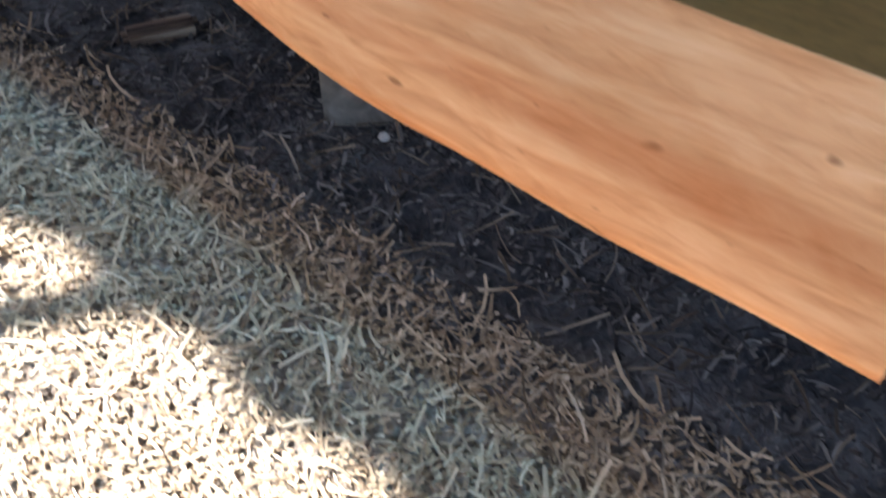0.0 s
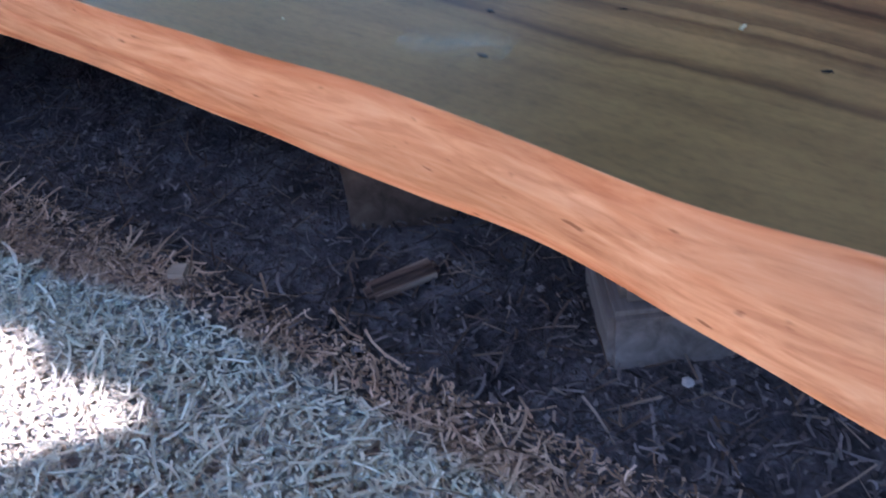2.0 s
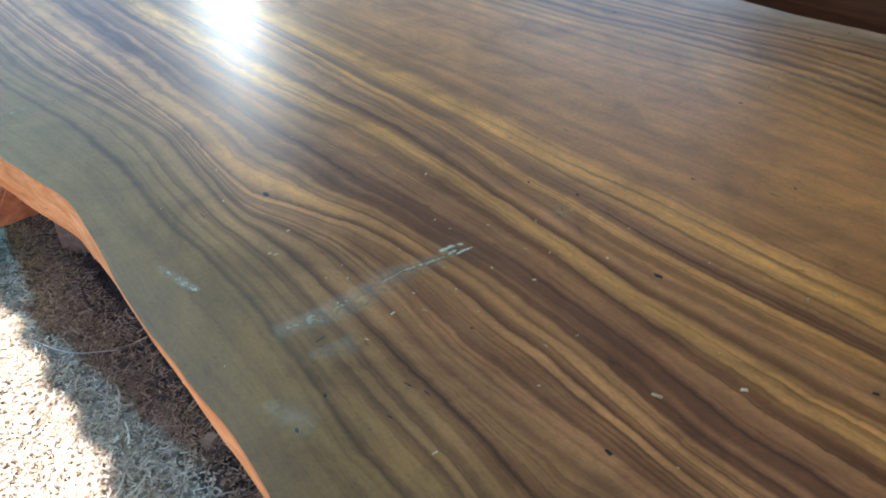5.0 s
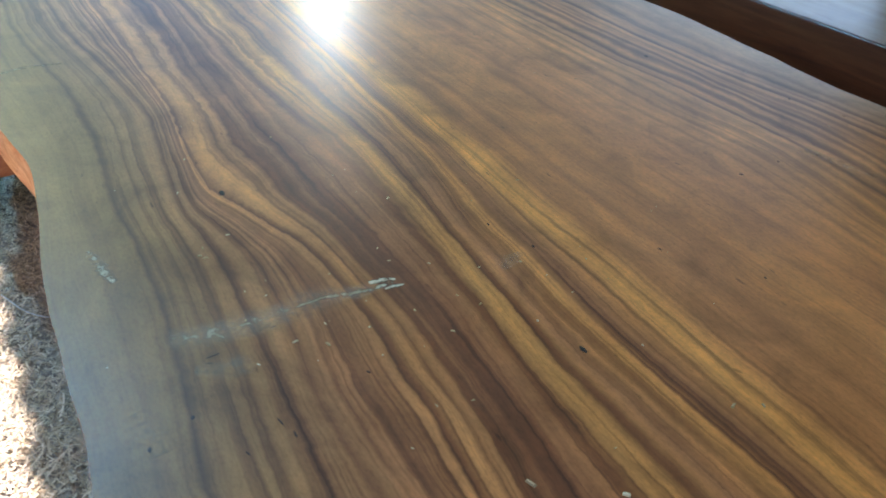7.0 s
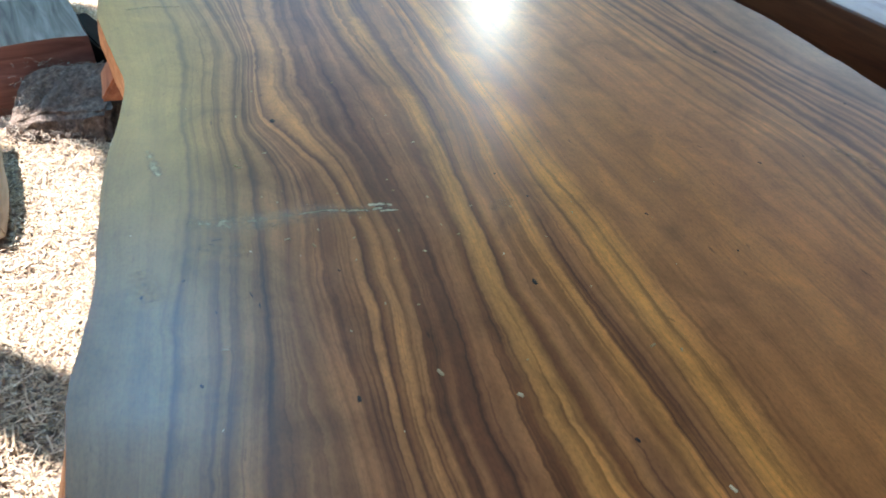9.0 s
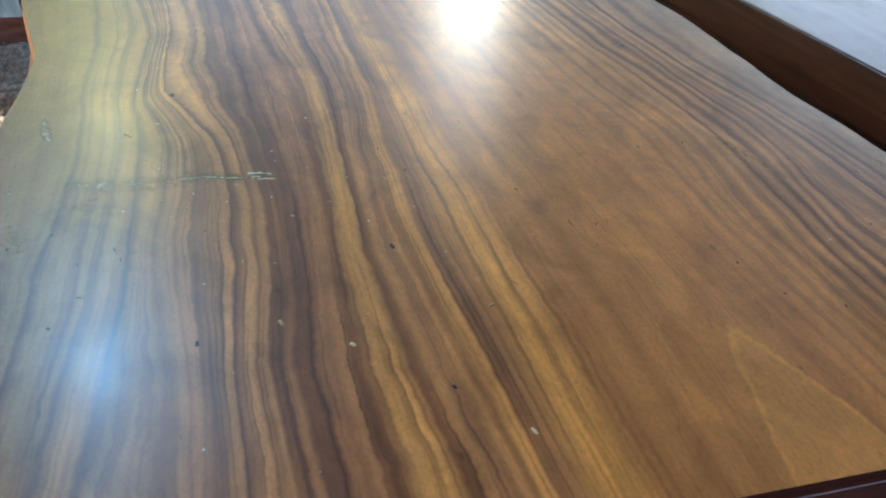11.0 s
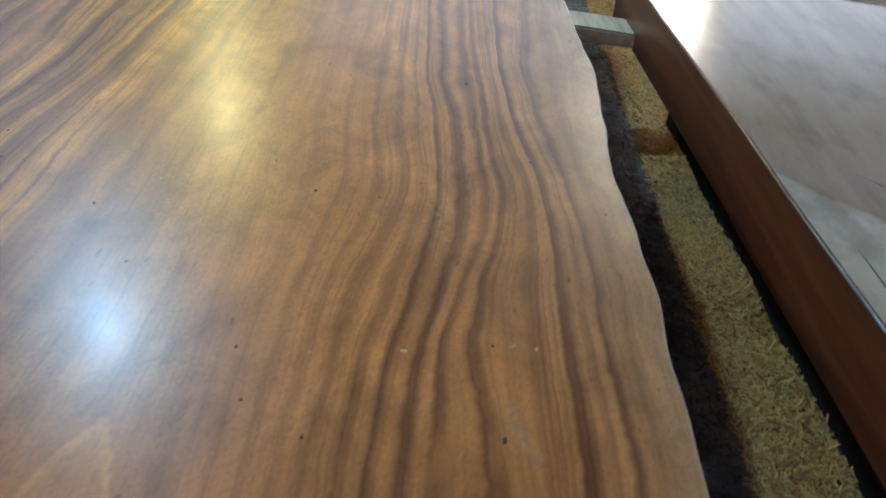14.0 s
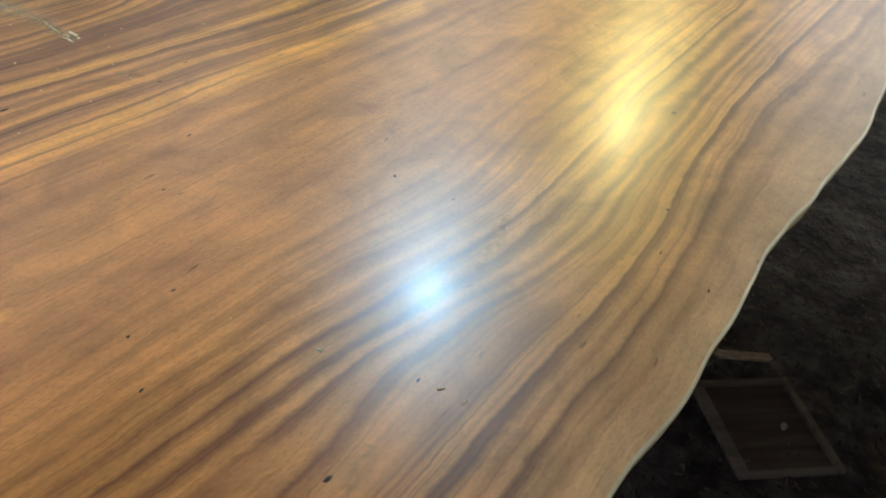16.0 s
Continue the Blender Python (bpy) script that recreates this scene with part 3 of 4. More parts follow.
def along_line(places, y):
    """A smooth line through its places at GRAIN_AT."""
    if y >= GRAIN_AT[-1]:
        return places[-1]
    i = max(k for k in range(len(GRAIN_AT) - 1) if GRAIN_AT[k] <= max(0.0, y))
    f = (max(0.0, y) - GRAIN_AT[i]) / (GRAIN_AT[i + 1] - GRAIN_AT[i])

    def slope(k):
        lo, hi = max(0, k - 1), min(len(GRAIN_AT) - 1, k + 1)
        return (places[hi] - places[lo]) / (GRAIN_AT[hi] - GRAIN_AT[lo]) * (GRAIN_AT[i + 1] - GRAIN_AT[i])
    h = f * f * (3 - 2 * f)
    return places[i] * (1 - h) + places[i + 1] * h + slope(i) * f * (1 - f) ** 2 - slope(i + 1) * f * f * (1 - f)


@functools.lru_cache(maxsize=None)
def grain_row(y):
    lines = GRAIN_LEFT + GRAIN_RIGHT
    at = [left_edge(y)] + [along_line(line, y) for line in lines] + [right_edge(y)]
    home = [SLAB_LEFT] + [line[2] for line in lines] + [SLAB_LEFT + SLAB_WIDE]
    return at, home


def grain_u(x, y):
    x += 0.008 * noise.noise(Vector((x * 4.0, y * 2.5, 7))) + 0.003 * noise.noise(Vector((x * 14.0, y * 9.0, 2)))
    for kx, ky, pull, reach in KNOTS:
        d = math.hypot((x - kx) / reach, (y - ky) / (1.8 * reach))
        x -= pull * (x - kx) / reach * math.exp(-d * d)
    at, home = grain_row(y)
    i = max([k for k in range(len(at) - 1) if at[k] <= x] or [0])
    f = (x - at[i]) / (at[i + 1] - at[i])
    return across(home[i] + f * (home[i + 1] - home[i]))


def build_slab():
    slab = empty("live_edge_slab", 0, 0, 0)
    nx, ny = 150, 260
    bev = 0.006

    def place(i, j):
        y = bev + j * (LENGTH - 2 * bev)
        xl, xr = left_edge(y) + 0.0006, right_edge(y) - bev
        return Vector((xl + i * (xr - xl), y, TOP_Z))

    bm = grid_bm(nx, ny, place)
    lay = bm.loops.layers.uv.new("grain")
    for face in bm.faces:
        for loop in face.loops:
            loop[lay].uv = (grain_u(loop.vert.co.x, loop.vert.co.y), loop.vert.co.y)
    part("top_surface", bm, SLAB_TOP, slab, "glossy lacquered striped wood top", True)

    def edge_sheet(side):
        edge = left_edge if side < 0 else right_edge
        profile = [(bev, 0.0), (bev * 0.3, -bev * 0.3), (0.0, -bev), (-0.004, -0.03), (-0.002, -0.055), (0.012, -THICK + 0.008), (0.024, -THICK)]
        if side < 0:
            profile = [(0.0006, 0.0), (0.0002, -0.0006), (0.0, -0.003), (-0.004, -0.03), (-0.004, -0.055), (0.001, -THICK + 0.008), (0.008, -THICK)]

        def spot(i, j):
            k = i * (len(profile) - 1)
            n = min(int(k + 1e-6), len(profile) - 2)
            f = k - n
            inn = profile[n][0] * (1 - f) + profile[n + 1][0] * f
            dz = profile[n][1] * (1 - f) + profile[n + 1][1] * f
            y = bev + j * (LENGTH - 2 * bev)
            depth = -dz / THICK
            inn += depth * (0.002 * noise.noise(Vector((side, y * 3.3, dz * 9))) + 0.002 * noise.noise(Vector((side, y * 14, dz * 30))))
            if side > 0:
                inn += depth * 0.035
            if side < 0:
                inn += depth * (low_left(y) - edge(y) - 0.008)
            return Vector((edge(y) - side * inn, y, TOP_Z + dz))

        return grid_bm(24, 300, spot if side > 0 else (lambda i, j: spot(1 - i, j)))

    part("live_edge", edge_sheet(-1), RAW_EDGE, slab, "raw orange-brown live edge", True)
    part("live_edge", edge_sheet(1), PALE_EDGE, slab, "pale sapwood live edge", True)

    def end_sheet(y, way):
        def spot(i, j):
            xl, xr = left_edge(y) + 0.004, right_edge(y) - 0.004
            k = (bev * 2.0, bev * 0.6, 0.0, 0.0, 0.0)[round(j * 4)]
            dz = (0.0, -bev * 0.3, -bev, -THICK * 0.5, -THICK)[round(j * 4)]
            return Vector((xl + (i if way < 0 else 1 - i) * (xr - xl), y - way * k, TOP_Z + dz))
        bm = grid_bm(40, 4, spot)
        bmesh.ops.reverse_faces(bm, faces=bm.faces[:])
        return bm

    part("sawn_end", end_sheet(-0.006, -1), END_GRAIN, slab, "dark red varnished sawn end", True)
    part("sawn_end", end_sheet(LENGTH, 1), END_GRAIN, slab, "dark red varnished sawn end", True)

    def below(i, j):
        y = j * LENGTH
        xl, xr = left_edge(y) + 0.05, right_edge(y) - 0.06
        return Vector((xr - i * (xr - xl), y, TOP_Z - THICK))

    part("underside", grid_bm(20, 60, below), UNDERSIDE, slab)
    return tagged(slab, "huge lacquered live-edge wooden slab with dark streaks", "table top")


build_slab()


def second_slab():
    slab = empty("thick_slab", 0, 0, 0)
    h, z1 = 0.15, 0.386
    y0, y1 = -0.6, 2.2

    def lx(y):
        return 1.032 - 0.0585 * y + 0.006 * noise.noise(Vector((1, y * 2, 9)))

    def top_spot(i, j):
        y = y0 + j * (y1 - y0)
        return Vector((lx(y) + 0.006 + i * 1.15, y, z1))

    part("top_surface", grid_bm(40, 80, top_spot), SECOND_TOP, slab, "glossy pale brown lacquered top", True)
    prof = ((0.006, 0.0), (0.0015, -0.0015), (0.0, -0.006), (-0.004, -0.08), (0.004, -h + 0.006), (0.01, -h))

    def side_spot(i, j):
        k = round((1 - i) * 5)
        y = y0 + j * (y1 - y0)
        return Vector((lx(y) + prof[k][0], y, z1 + prof[k][1]))

    part("side_face", grid_bm(5, 120, side_spot), MAHOGANY, slab, "varnished red-brown side", True)

    def far_spot(i, j):
        y = y0 + j * (y1 - y0)
        k = round(i * 5)
        return Vector((lx(y) + 1.156 + 0.006 - prof[k][0], y, z1 + prof[k][1]))

    part("side_face", grid_bm(5, 120, far_spot), MAHOGANY, slab, "varnished red-brown side", True)
    part("end_face", box_bm(lx(y1) + 0.002, lx(y1) + 1.158, y1 - 0.02, y1 + 0.003, z1 - h, z1 - 0.001, 0.003), MAHOGANY, slab)
    part("end_face", box_bm(lx(y0) + 0.002, lx(y0) + 1.158, y0 - 0.003, y0 + 0.02, z1 - h, z1 - 0.001, 0.003), MAHOGANY, slab)

    def low_spot(i, j):
        y = y0 + j * (y1 - y0)
        return Vector((lx(y) + 0.01 + (1 - i) * 1.148, y, z1 - h))

    part("underside", grid_bm(10, 20, low_spot), UNDERSIDE, slab)
    return tagged(slab, "thick lacquered slab with a varnished red-brown side", "table top")


second_slab()


# ---------------------------------------------------------------- supports
def block(name, x, y, z, sx, sy, sz, turn, material, label, category, rough=0.004, group="", seed=1, tip=0.0):
    ob = part(name, box_bm(-sx / 2, sx / 2, -sy / 2, sy / 2, 0, sz, 0.006, rough, 4, seed), material)
    ob.matrix_world = pose(x, y, z, tip, 0, turn)
    return tagged(ob, label, category, group)


ZB = TOP_Z - THICK
slab_beam = block("support_beam", -0.045, 1.62, 0.19, 1.4, 0.16, ZB - 0.19, 2, RED_WOOD, "red-brown timber beam carrying the big slab", "beam", 0.003, "supports")
for v in slab_beam.data.vertices:
    if v.co.x < -0.5:
        v.co.x += 0.62 * v.co.z - 0.01
block("support_beam", 0.55, 1.972, 0.245, 1.0, 0.135, ZB - 0.245 - 0.012, 0, PALE_WOOD, "pale sawn plank bridging the two slabs", "beam", 0.003, "supports", 2)
block("support_block", 0.36, 1.95, -0.02, 0.2, 0.2, 0.264, 4, DARK_WOOD, "dark wooden block under a plank", "wood block", 0.004, "supports", 3)
block("support_block", -0.475, 1.72, -0.02, 0.2, 0.2, 0.211, 45, DUSTY_PINK, "dusty pinkish brown wooden block under a red-brown beam", "wood block", 0.004, "supports", 13)
block("board_offcut", -0.42, 0.505, -0.02, 0.124, 0.124, 0.075, 37, GREY_WOOD, "weathered grey sawn offcut lying under a block", "wood block", 0.003, "supports", 4)
block("support_block", -0.42, 0.505, 0.055, 0.1, 0.1, ZB - 0.055, 37, MID_WOOD, "dark grey sawn wooden block under the big slab", "wood block", 0.003, "supports", 4)
block("support_block", -0.385, 0.84, -0.02, 0.12, 0.12, ZB + 0.02, 37, DARK_WOOD, "dark wooden block under the big slab", "wood block", 0.003, "supports", 5)
block("support_block", 0.35, 0.35, -0.02, 0.16, 0.16, ZB + 0.02, 6, DARK_WOOD, "dark wooden block under the big slab", "wood block", 0.003, "supports", 6)
# added bearers: their black faces make the shade band below the thick slab
block("support_beam", 1.275, 0.8, -0.02, 0.2, 2.5, 0.386 - 0.15 + 0.02, 3.1, SHADE_BLACK, "added timber bearer, black to stand for shade under the thick slab", "beam", 0.002, "supports", 7)
block("support_beam", 2.0, 0.8, -0.02, 0.2, 2.5, 0.386 - 0.15 + 0.02, 3.1, SHADE_BLACK, "added timber bearer, black to stand for shade under the thick slab", "beam", 0.002, "supports", 8)


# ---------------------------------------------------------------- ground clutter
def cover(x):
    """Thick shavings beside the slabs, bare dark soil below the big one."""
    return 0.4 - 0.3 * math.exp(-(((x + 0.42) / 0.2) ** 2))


def shavings(name, count, area, length, width, label, material, seed, lift=0.0, curl=1.0):
    """Curled strips of shaved wood lying at all angles."""
    rnd = random.Random(seed)
    verts, faces = [], []
    x0, x1, y0, y1 = area
    for _ in range(count):
        x, y = rnd.uniform(x0, x1), rnd.uniform(y0, y1)
        n = noise.noise(Vector((x * 4, y * 4, seed)))
        if n + cover(x) < rnd.uniform(-0.9, 0.2):
            continue
        ll, w = length * rnd.uniform(0.35, 1.3), width * rnd.uniform(0.5, 1.5)
        a, tilt, bend = rnd.uniform(0, math.tau), rnd.gauss(0, 0.28), rnd.gauss(0, 0.25) * curl
        twist = rnd.uniform(-0.7, 0.7)
        z = ground_height(x, y) + rnd.uniform(0.0, 0.012) + lift
        base = len(verts)
        for k in range(4):
            s = k / 3 - 0.5
            cx, cy = x + math.cos(a + bend * s * 2) * ll * s, y + math.sin(a + bend * s * 2) * ll * s
            cz = max(z + math.sin(tilt) * ll * s + bend * ll * (0.25 - s * s), ground_height(cx, cy) + 0.001)
            tw = twist * s * 2
            wx, wy, wz = -math.sin(a) * w / 2 * math.cos(tw), math.cos(a) * w / 2 * math.cos(tw), math.sin(tw) * w / 2
            verts += [(cx - wx, cy - wy, cz - wz), (cx + wx, cy + wy, cz + wz)]
        for k in range(3):
            b0 = base + 2 * k
            faces.append((b0, b0 + 1, b0 + 3, b0 + 2))
    me = bpy.data.meshes.new(name)
    me.from_pydata(verts, [], faces)
    me.materials.append(material)
    return tagged(new(name, me), label, "shavings", kind="stuff")


shavings("wood_shavings", 56000, (-1.6, -0.6, -0.1, 2.8), 0.024, 0.0019, "dry curled wood shavings beside the big slab", CHIPS, 1)
shavings("sawdust_flakes", 60000, (-1.6, -0.6, -0.1, 2.8), 0.007, 0.0028, "small sawdust flakes beside the big slab", CHIPS, 3)
# below the slab the shade is put into the shavings' colour
shavings("shade_dark_shavings", 9500, (-0.63, -0.1, -0.1, 2.8), 0.028, 0.0024, "shavings coloured dark for the shade below the slab", SHADE_CHIPS, 5)
shavings("shade_dark_flakes", 15000, (-0.64, -0.1, -0.1, 2.8), 0.009, 0.0035, "flakes coloured dark for the shade below the slab", SHADE_CHIPS, 6)
# straw begins about where the big slab's shadow ends
shavings("wood_shavings", 15000, (0.998, 1.17, 0.1, 3.3), 0.032, 0.0036, "golden dry wood shavings between the two slabs", STRAW, 2)
shavings("sawdust_flakes", 30000, (0.998, 1.17, 0.1, 3.3), 0.007, 0.003, "small golden sawdust flakes between the two slabs", STRAW, 4)
# dark flakes fill the big slab's shadow up to the straw
shavings("shade_dark_flakes", 11000, (0.4, 0.985, 0.1, 3.3), 0.012, 0.003, "flakes coloured dark for the shade below the slab", SHADE_CHIPS, 7)


shavings("loose_straw", 2200, (-1.2, -0.58, -0.1, 2.4), 0.042, 0.0024, "longer pale wood strands lying on the shavings", CHIPS, 8, 0.006, 0.5)
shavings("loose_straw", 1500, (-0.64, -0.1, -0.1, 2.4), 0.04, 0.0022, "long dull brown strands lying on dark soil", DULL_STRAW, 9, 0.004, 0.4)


def lump(name, x, y, z, size, material, label, category, seed):
    bm = bmesh.new()
    bmesh.ops.create_icosphere(bm, subdivisions=3, radius=1)
    for v in bm.verts:
        v.co *= 1 + 0.28 * noise.noise(v.co * 1.6 + Vector((seed * 3.1, seed, 0)))
        v.co = Vector((v.co.x * size[0], v.co.y * size[1], v.co.z * size[2]))
    ob = part(name, bm, material, smooth=True)
    ob.matrix_world = pose(x, y, z, 0, 0, seed * 40)
    return tagged(ob, label, category)


lump("stone", -0.502, 0.444, 0.006, (0.0055, 0.005, 0.004), STONE, "small pale stone lying in the shavings", "stone", 1)
lump("stone", -0.565, 1.62, 0.014, (0.02, 0.015, 0.014), STONE, "white stone lying beside the big slab", "stone", 2)
lump("stone", 0.8, 1.034, 0.008, (0.006, 0.005, 0.005), STONE, "small pale stone lying in a wooden tray", "stone", 3)
block("wood_chip", -0.513, 0.748, -0.006, 0.08, 0.026, 0.019, -28, STRIPED_WOOD, "dark and pale striped wood offcut on dark soil", "wood chip", 0.003, "", 8)
block("wood_chip", -0.62, 0.97, -0.004, 0.03, 0.03, 0.012, 30, PALE_WOOD, "small pale square wood chip", "wood chip", 0.001, "", 9)


block("wood_chip", 0.695, 1.16, -0.006, 0.1, 0.016, 0.016, 35, PALE_WOOD, "thin pale stick lying on dark soil", "wood chip", 0.002, "", 10)


def offcut_board():
    """A pale split board with a worn taper at its near end."""
    bm = box_bm(-0.05, 0.05, 0.0, 0.44, 0.0, 0.055, 0.006, 0.004, 8, 11)
    for v in bm.verts:
        t = max(0.0, 1 - v.co.y / 0.22)
        v.co.x = v.co.x * (1 - 0.65 * t * t) + 0.01 * t
        v.co.z = v.co.z * (1 - 0.3 * t) + 0.012 * math.sin(v.co.y * 5)
    ob = part("split_board", bm, PALE_WOOD)
    ob.matrix_world = pose(-0.975, 1.31, -0.006, 3, -18, 8)
    return tagged(ob, "pale split board lying in the sun", "board")


offcut_board()


def half_log(x, y, turn, length, width, height, top, side, label, seed):
    log = empty("sawn_log", x, y, -0.02, turn)
    cross = [(-width / 2, 0.0), (-width * 0.53, height * 0.45), (-width * 0.45, height), (width * 0.45, height), (width * 0.53, height * 0.5), (width / 2, 0.0)]

    def rough_spot(p, s):
        q = Vector((p[0], s, p[1]))
        return q + noise.noise_vector(q * 5 + Vector((seed, 0, 0))) * 0.02

    def sheet(points, nx):
        def spot(i, j):
            k = i * (len(points) - 1)
            n = min(int(k + 1e-6), len(points) - 2)
            f = k - n
            p = (points[n][0] * (1 - f) + points[n + 1][0] * f, points[n][1] * (1 - f) + points[n + 1][1] * f)
            return rough_spot(p, (j - 0.5) * length)
        return grid_bm(nx, 24, spot)

    part("sawn_top", sheet(cross[2:4], 10), top, log, "weathered grey sawn top", True)
    part("flank", sheet(cross[:3], 8), side, log, "raw red-brown flank", True)
    part("flank", sheet(cross[3:], 8), side, log, "raw red-brown flank", True)
    for s in (-0.5, 0.5):
        bm = bmesh.new()
        ring = [bm.verts.new(rough_spot(p, s * length)) for p in cross]
        bm.faces.new(ring if s < 0 else ring[::-1])
        part("sawn_end", bm, side, log)
    return tagged(log, label, "log")


half_log(-1.315, 2.03, -78, 1.0, 0.36, 0.19, MID_WOOD, DARK_RED, "weathered sawn log with a red-brown flank", 3)


# its black colour stands for a second log's flank in shade
block("wood_block", -0.785, 2.1, -0.02, 0.07, 0.3, 0.165, 23, SHADE_BLACK, "black block standing in for a shaded flank behind a sawn log", "wood block", 0.004, "", 21)


def rough_chunk(x, y, turn, sx, sy, sz):
    """A broken wedge of wood with a splintered slope, crusted with sawdust and strewn with chips."""
    bm = box_bm(-sx / 2, sx / 2, -sy / 2, sy / 2, 0, sz, 0.012, 0.0, 14, 3)
    for v in bm.verts:
        up, back = v.co.z / sz, v.co.y / sy + 0.5
        v.co.z *= 0.45 + 0.55 * back - 0.5 * max(0.0, -v.co.x / sx - 0.1) + 0.1 * v.co.x / sx
        v.co.y -= 0.03 * (1 - up)
        v.co += noise.noise_vector(v.co * 14 + Vector((3, 1, 8))) * 0.012 + noise.noise_vector(v.co * 60) * 0.005
    ob = part("wood_chunk", bm, BARK)
    ob.matrix_world = pose(x, y, -0.025, 0, 0, turn)
    return tagged(ob, "dusty brown broken wood chunk covered with sawdust", "wood block")


rough_chunk(-0.86, 1.835, -14, 0.25, 0.13, 0.17)


def chunk_chips():
    """Chips and threads of wood caught on the broken chunk and heaped at its foot."""
    rnd = random.Random(12)
    verts, faces = [], []
    for _ in range(900):
        x, y = rnd.gauss(-0.86, 0.085), rnd.gauss(1.8, 0.045)
        z = 0.012 + max(0.0, min(0.12, (y - 1.775) * 1.15)) * (1 if abs(x + 0.86) < 0.11 else 0.1) + rnd.uniform(0, 0.01)
        a, l, w, rise = rnd.uniform(0, math.tau), rnd.uniform(0.004, 0.011), rnd.uniform(0.0007, 0.0016), rnd.gauss(0, 0.3)
        c, q = math.cos(a), math.sin(a)
        base = len(verts)
        verts += [(x - c * l - q * w, y - q * l + c * w, z - l * rise), (x - c * l + q * w, y - q * l - c * w, z - l * rise), (x + q * w, y - c * w, z + 0.002), (x - q * w, y + c * w, z + 0.002),
                  (x + c * l + q * w, y + q * l - c * w, z + l * rise), (x + c * l - q * w, y + q * l + c * w, z + l * rise)]
        faces += [(base, base + 1, base + 2, base + 3), (base + 3, base + 2, base + 4, base + 5)]
    me = bpy.data.meshes.new("chunk_chips")
    me.from_pydata(verts, [], faces)
    me.materials.append(DULL_STRAW)
    return tagged(new("wood_chips", me), "pale wood chips caught on a broken chunk", "shavings", kind="stuff")


chunk_chips()


def tray():
    t = empty("wooden_tray", 0.7765, 1.021, -0.004, 43)
    w, l, h, s = 0.153, 0.185, 0.016, 0.011
    part("floor_board", box_bm(-w / 2, w / 2, -l / 2, l / 2, 0, 0.006, 0.001), DARK_WOOD, t)
    for x in (-w / 2, w / 2):
        part("rim", box_bm(x - s / 2 - (0.008 if x < 0 else 0), x + s / 2, -l / 2 - s / 2, l / 2 + s / 2, 0.004, h, 0.002), GREY_WOOD, t)
    for y in (-l / 2, l / 2):
        part("rim", box_bm(-w / 2 + s / 2 + 0.001, w / 2 - s / 2 - 0.001, y - s / 2, y + s / 2, 0.004, h - 0.002, 0.002), GREY_WOOD, t)
    return tagged(t, "shallow grey-rimmed wooden tray on dark soil", "tray")


tray()


def thin_wire():
    cu = bpy.data.curves.new("wire", "CURVE")
    cu.dimensions, cu.bevel_depth, cu.bevel_resolution = "3D", 0.0011, 2
    sp = cu.splines.new("BEZIER")
    sp.bezier_points.add(2)
    for p, co in zip(sp.bezier_points, ((-0.765, 1.4, 0.02), (-0.72, 1.31, 0.022), (-0.655, 1.265, 0.02))):
        p.co = co
        p.handle_left_type = p.handle_right_type = "AUTO"
    cu.materials.append(STONE)
    return tagged(new("wire", cu), "thin pale wire lying on the shavings", "wire")


thin_wire()


# ---------------------------------------------------------------- marks and crumbs on the big slab
def flat_blob(cx, cy, rx, ry, turn, z, seed, n=18):
    bm = bmesh.new()
    c, s = math.cos(turn), math.sin(turn)
    mid = bm.verts.new((cx, cy, z + 0.0005))
    ring = []
    for k in range(n):
        a = k / n * math.tau
        r = 1 + 0.35 * noise.noise(Vector((math.cos(a) * 1.7, math.sin(a) * 1.7, seed * 2.7)))
        x, y = rx * r * math.cos(a), ry * r * math.sin(a)
        ring.append(bm.verts.new((cx + c * x - s * y, cy + s * x + c * y, z)))
    for k in range(n):
        bm.faces.new((mid, ring[k], ring[(k + 1) % n]))
    return bm


slab = bpy.data.objects["live_edge_slab"]
PINS = ((-0.204, 0.469, 2.2), (-0.16, 0.739, 1), (-0.136, 0.667, 1.2), (0.011, 0.589, 1.2), (-0.204, 0.201, 1.5), (-0.453, 0.317, 1.6), (0.088, 0.48, 1),
        (0.239, 0.361, 1), (0.325, 0.249, 1), (0.267, 0.697, 1.3), (0.515, 0.279, 1.6), (0.466, 1.152, 2), (0.569, 0.877, 1.3), (0.672, 0.748, 1.2), (-0.43, 0.54, 1),
        (-0.657, 0.531, 1.3), (-0.61, 0.555, 1.2), (-0.454, 0.968, 2.6), (-0.601, 0.369, 1.1), (0.261, 0.287, 1), (0.353, 0.704, 1), (-0.137, 1.277, 1))
for k, (x, y, s) in enumerate(PINS):
    part("pin_knot", flat_blob(x, y, 0.0014 * s, 0.0028 * s, 0.4 * math.sin(k * 5), TOP_Z + 0.0004, k), PIT, slab)

CRACKS = ((-0.566, 0.636, 0.012, 0.0016, 0.15), (-0.573, 0.626, 0.006, 0.0012, -0.5), (-0.537, 0.512, 0.0015, 0.009, 0.2), (-0.53, 0.49, 0.0012, 0.008, 0.0), (-0.578, 0.487, 0.0012, 0.006, 0.3),
          (-0.492, 0.655, 0.006, 0.0012, 0.4), (0.505, 0.42, 0.002, 0.005, 0.2), (0.6, 0.78, 0.0012, 0.006, 0.1))
for k, (x, y, rx, ry, turn) in enumerate(CRACKS):
    part("bark_inclusion", flat_blob(x, y, rx * 0.65, ry * 0.65, turn, TOP_Z + 0.0003, k + 40), PIT, slab)

second = bpy.data.objects["thick_slab"]
part("drying_check", flat_blob(1.043, 0.64, 0.0016, 0.11, 0.03, 0.3864, 4), PIT, second)
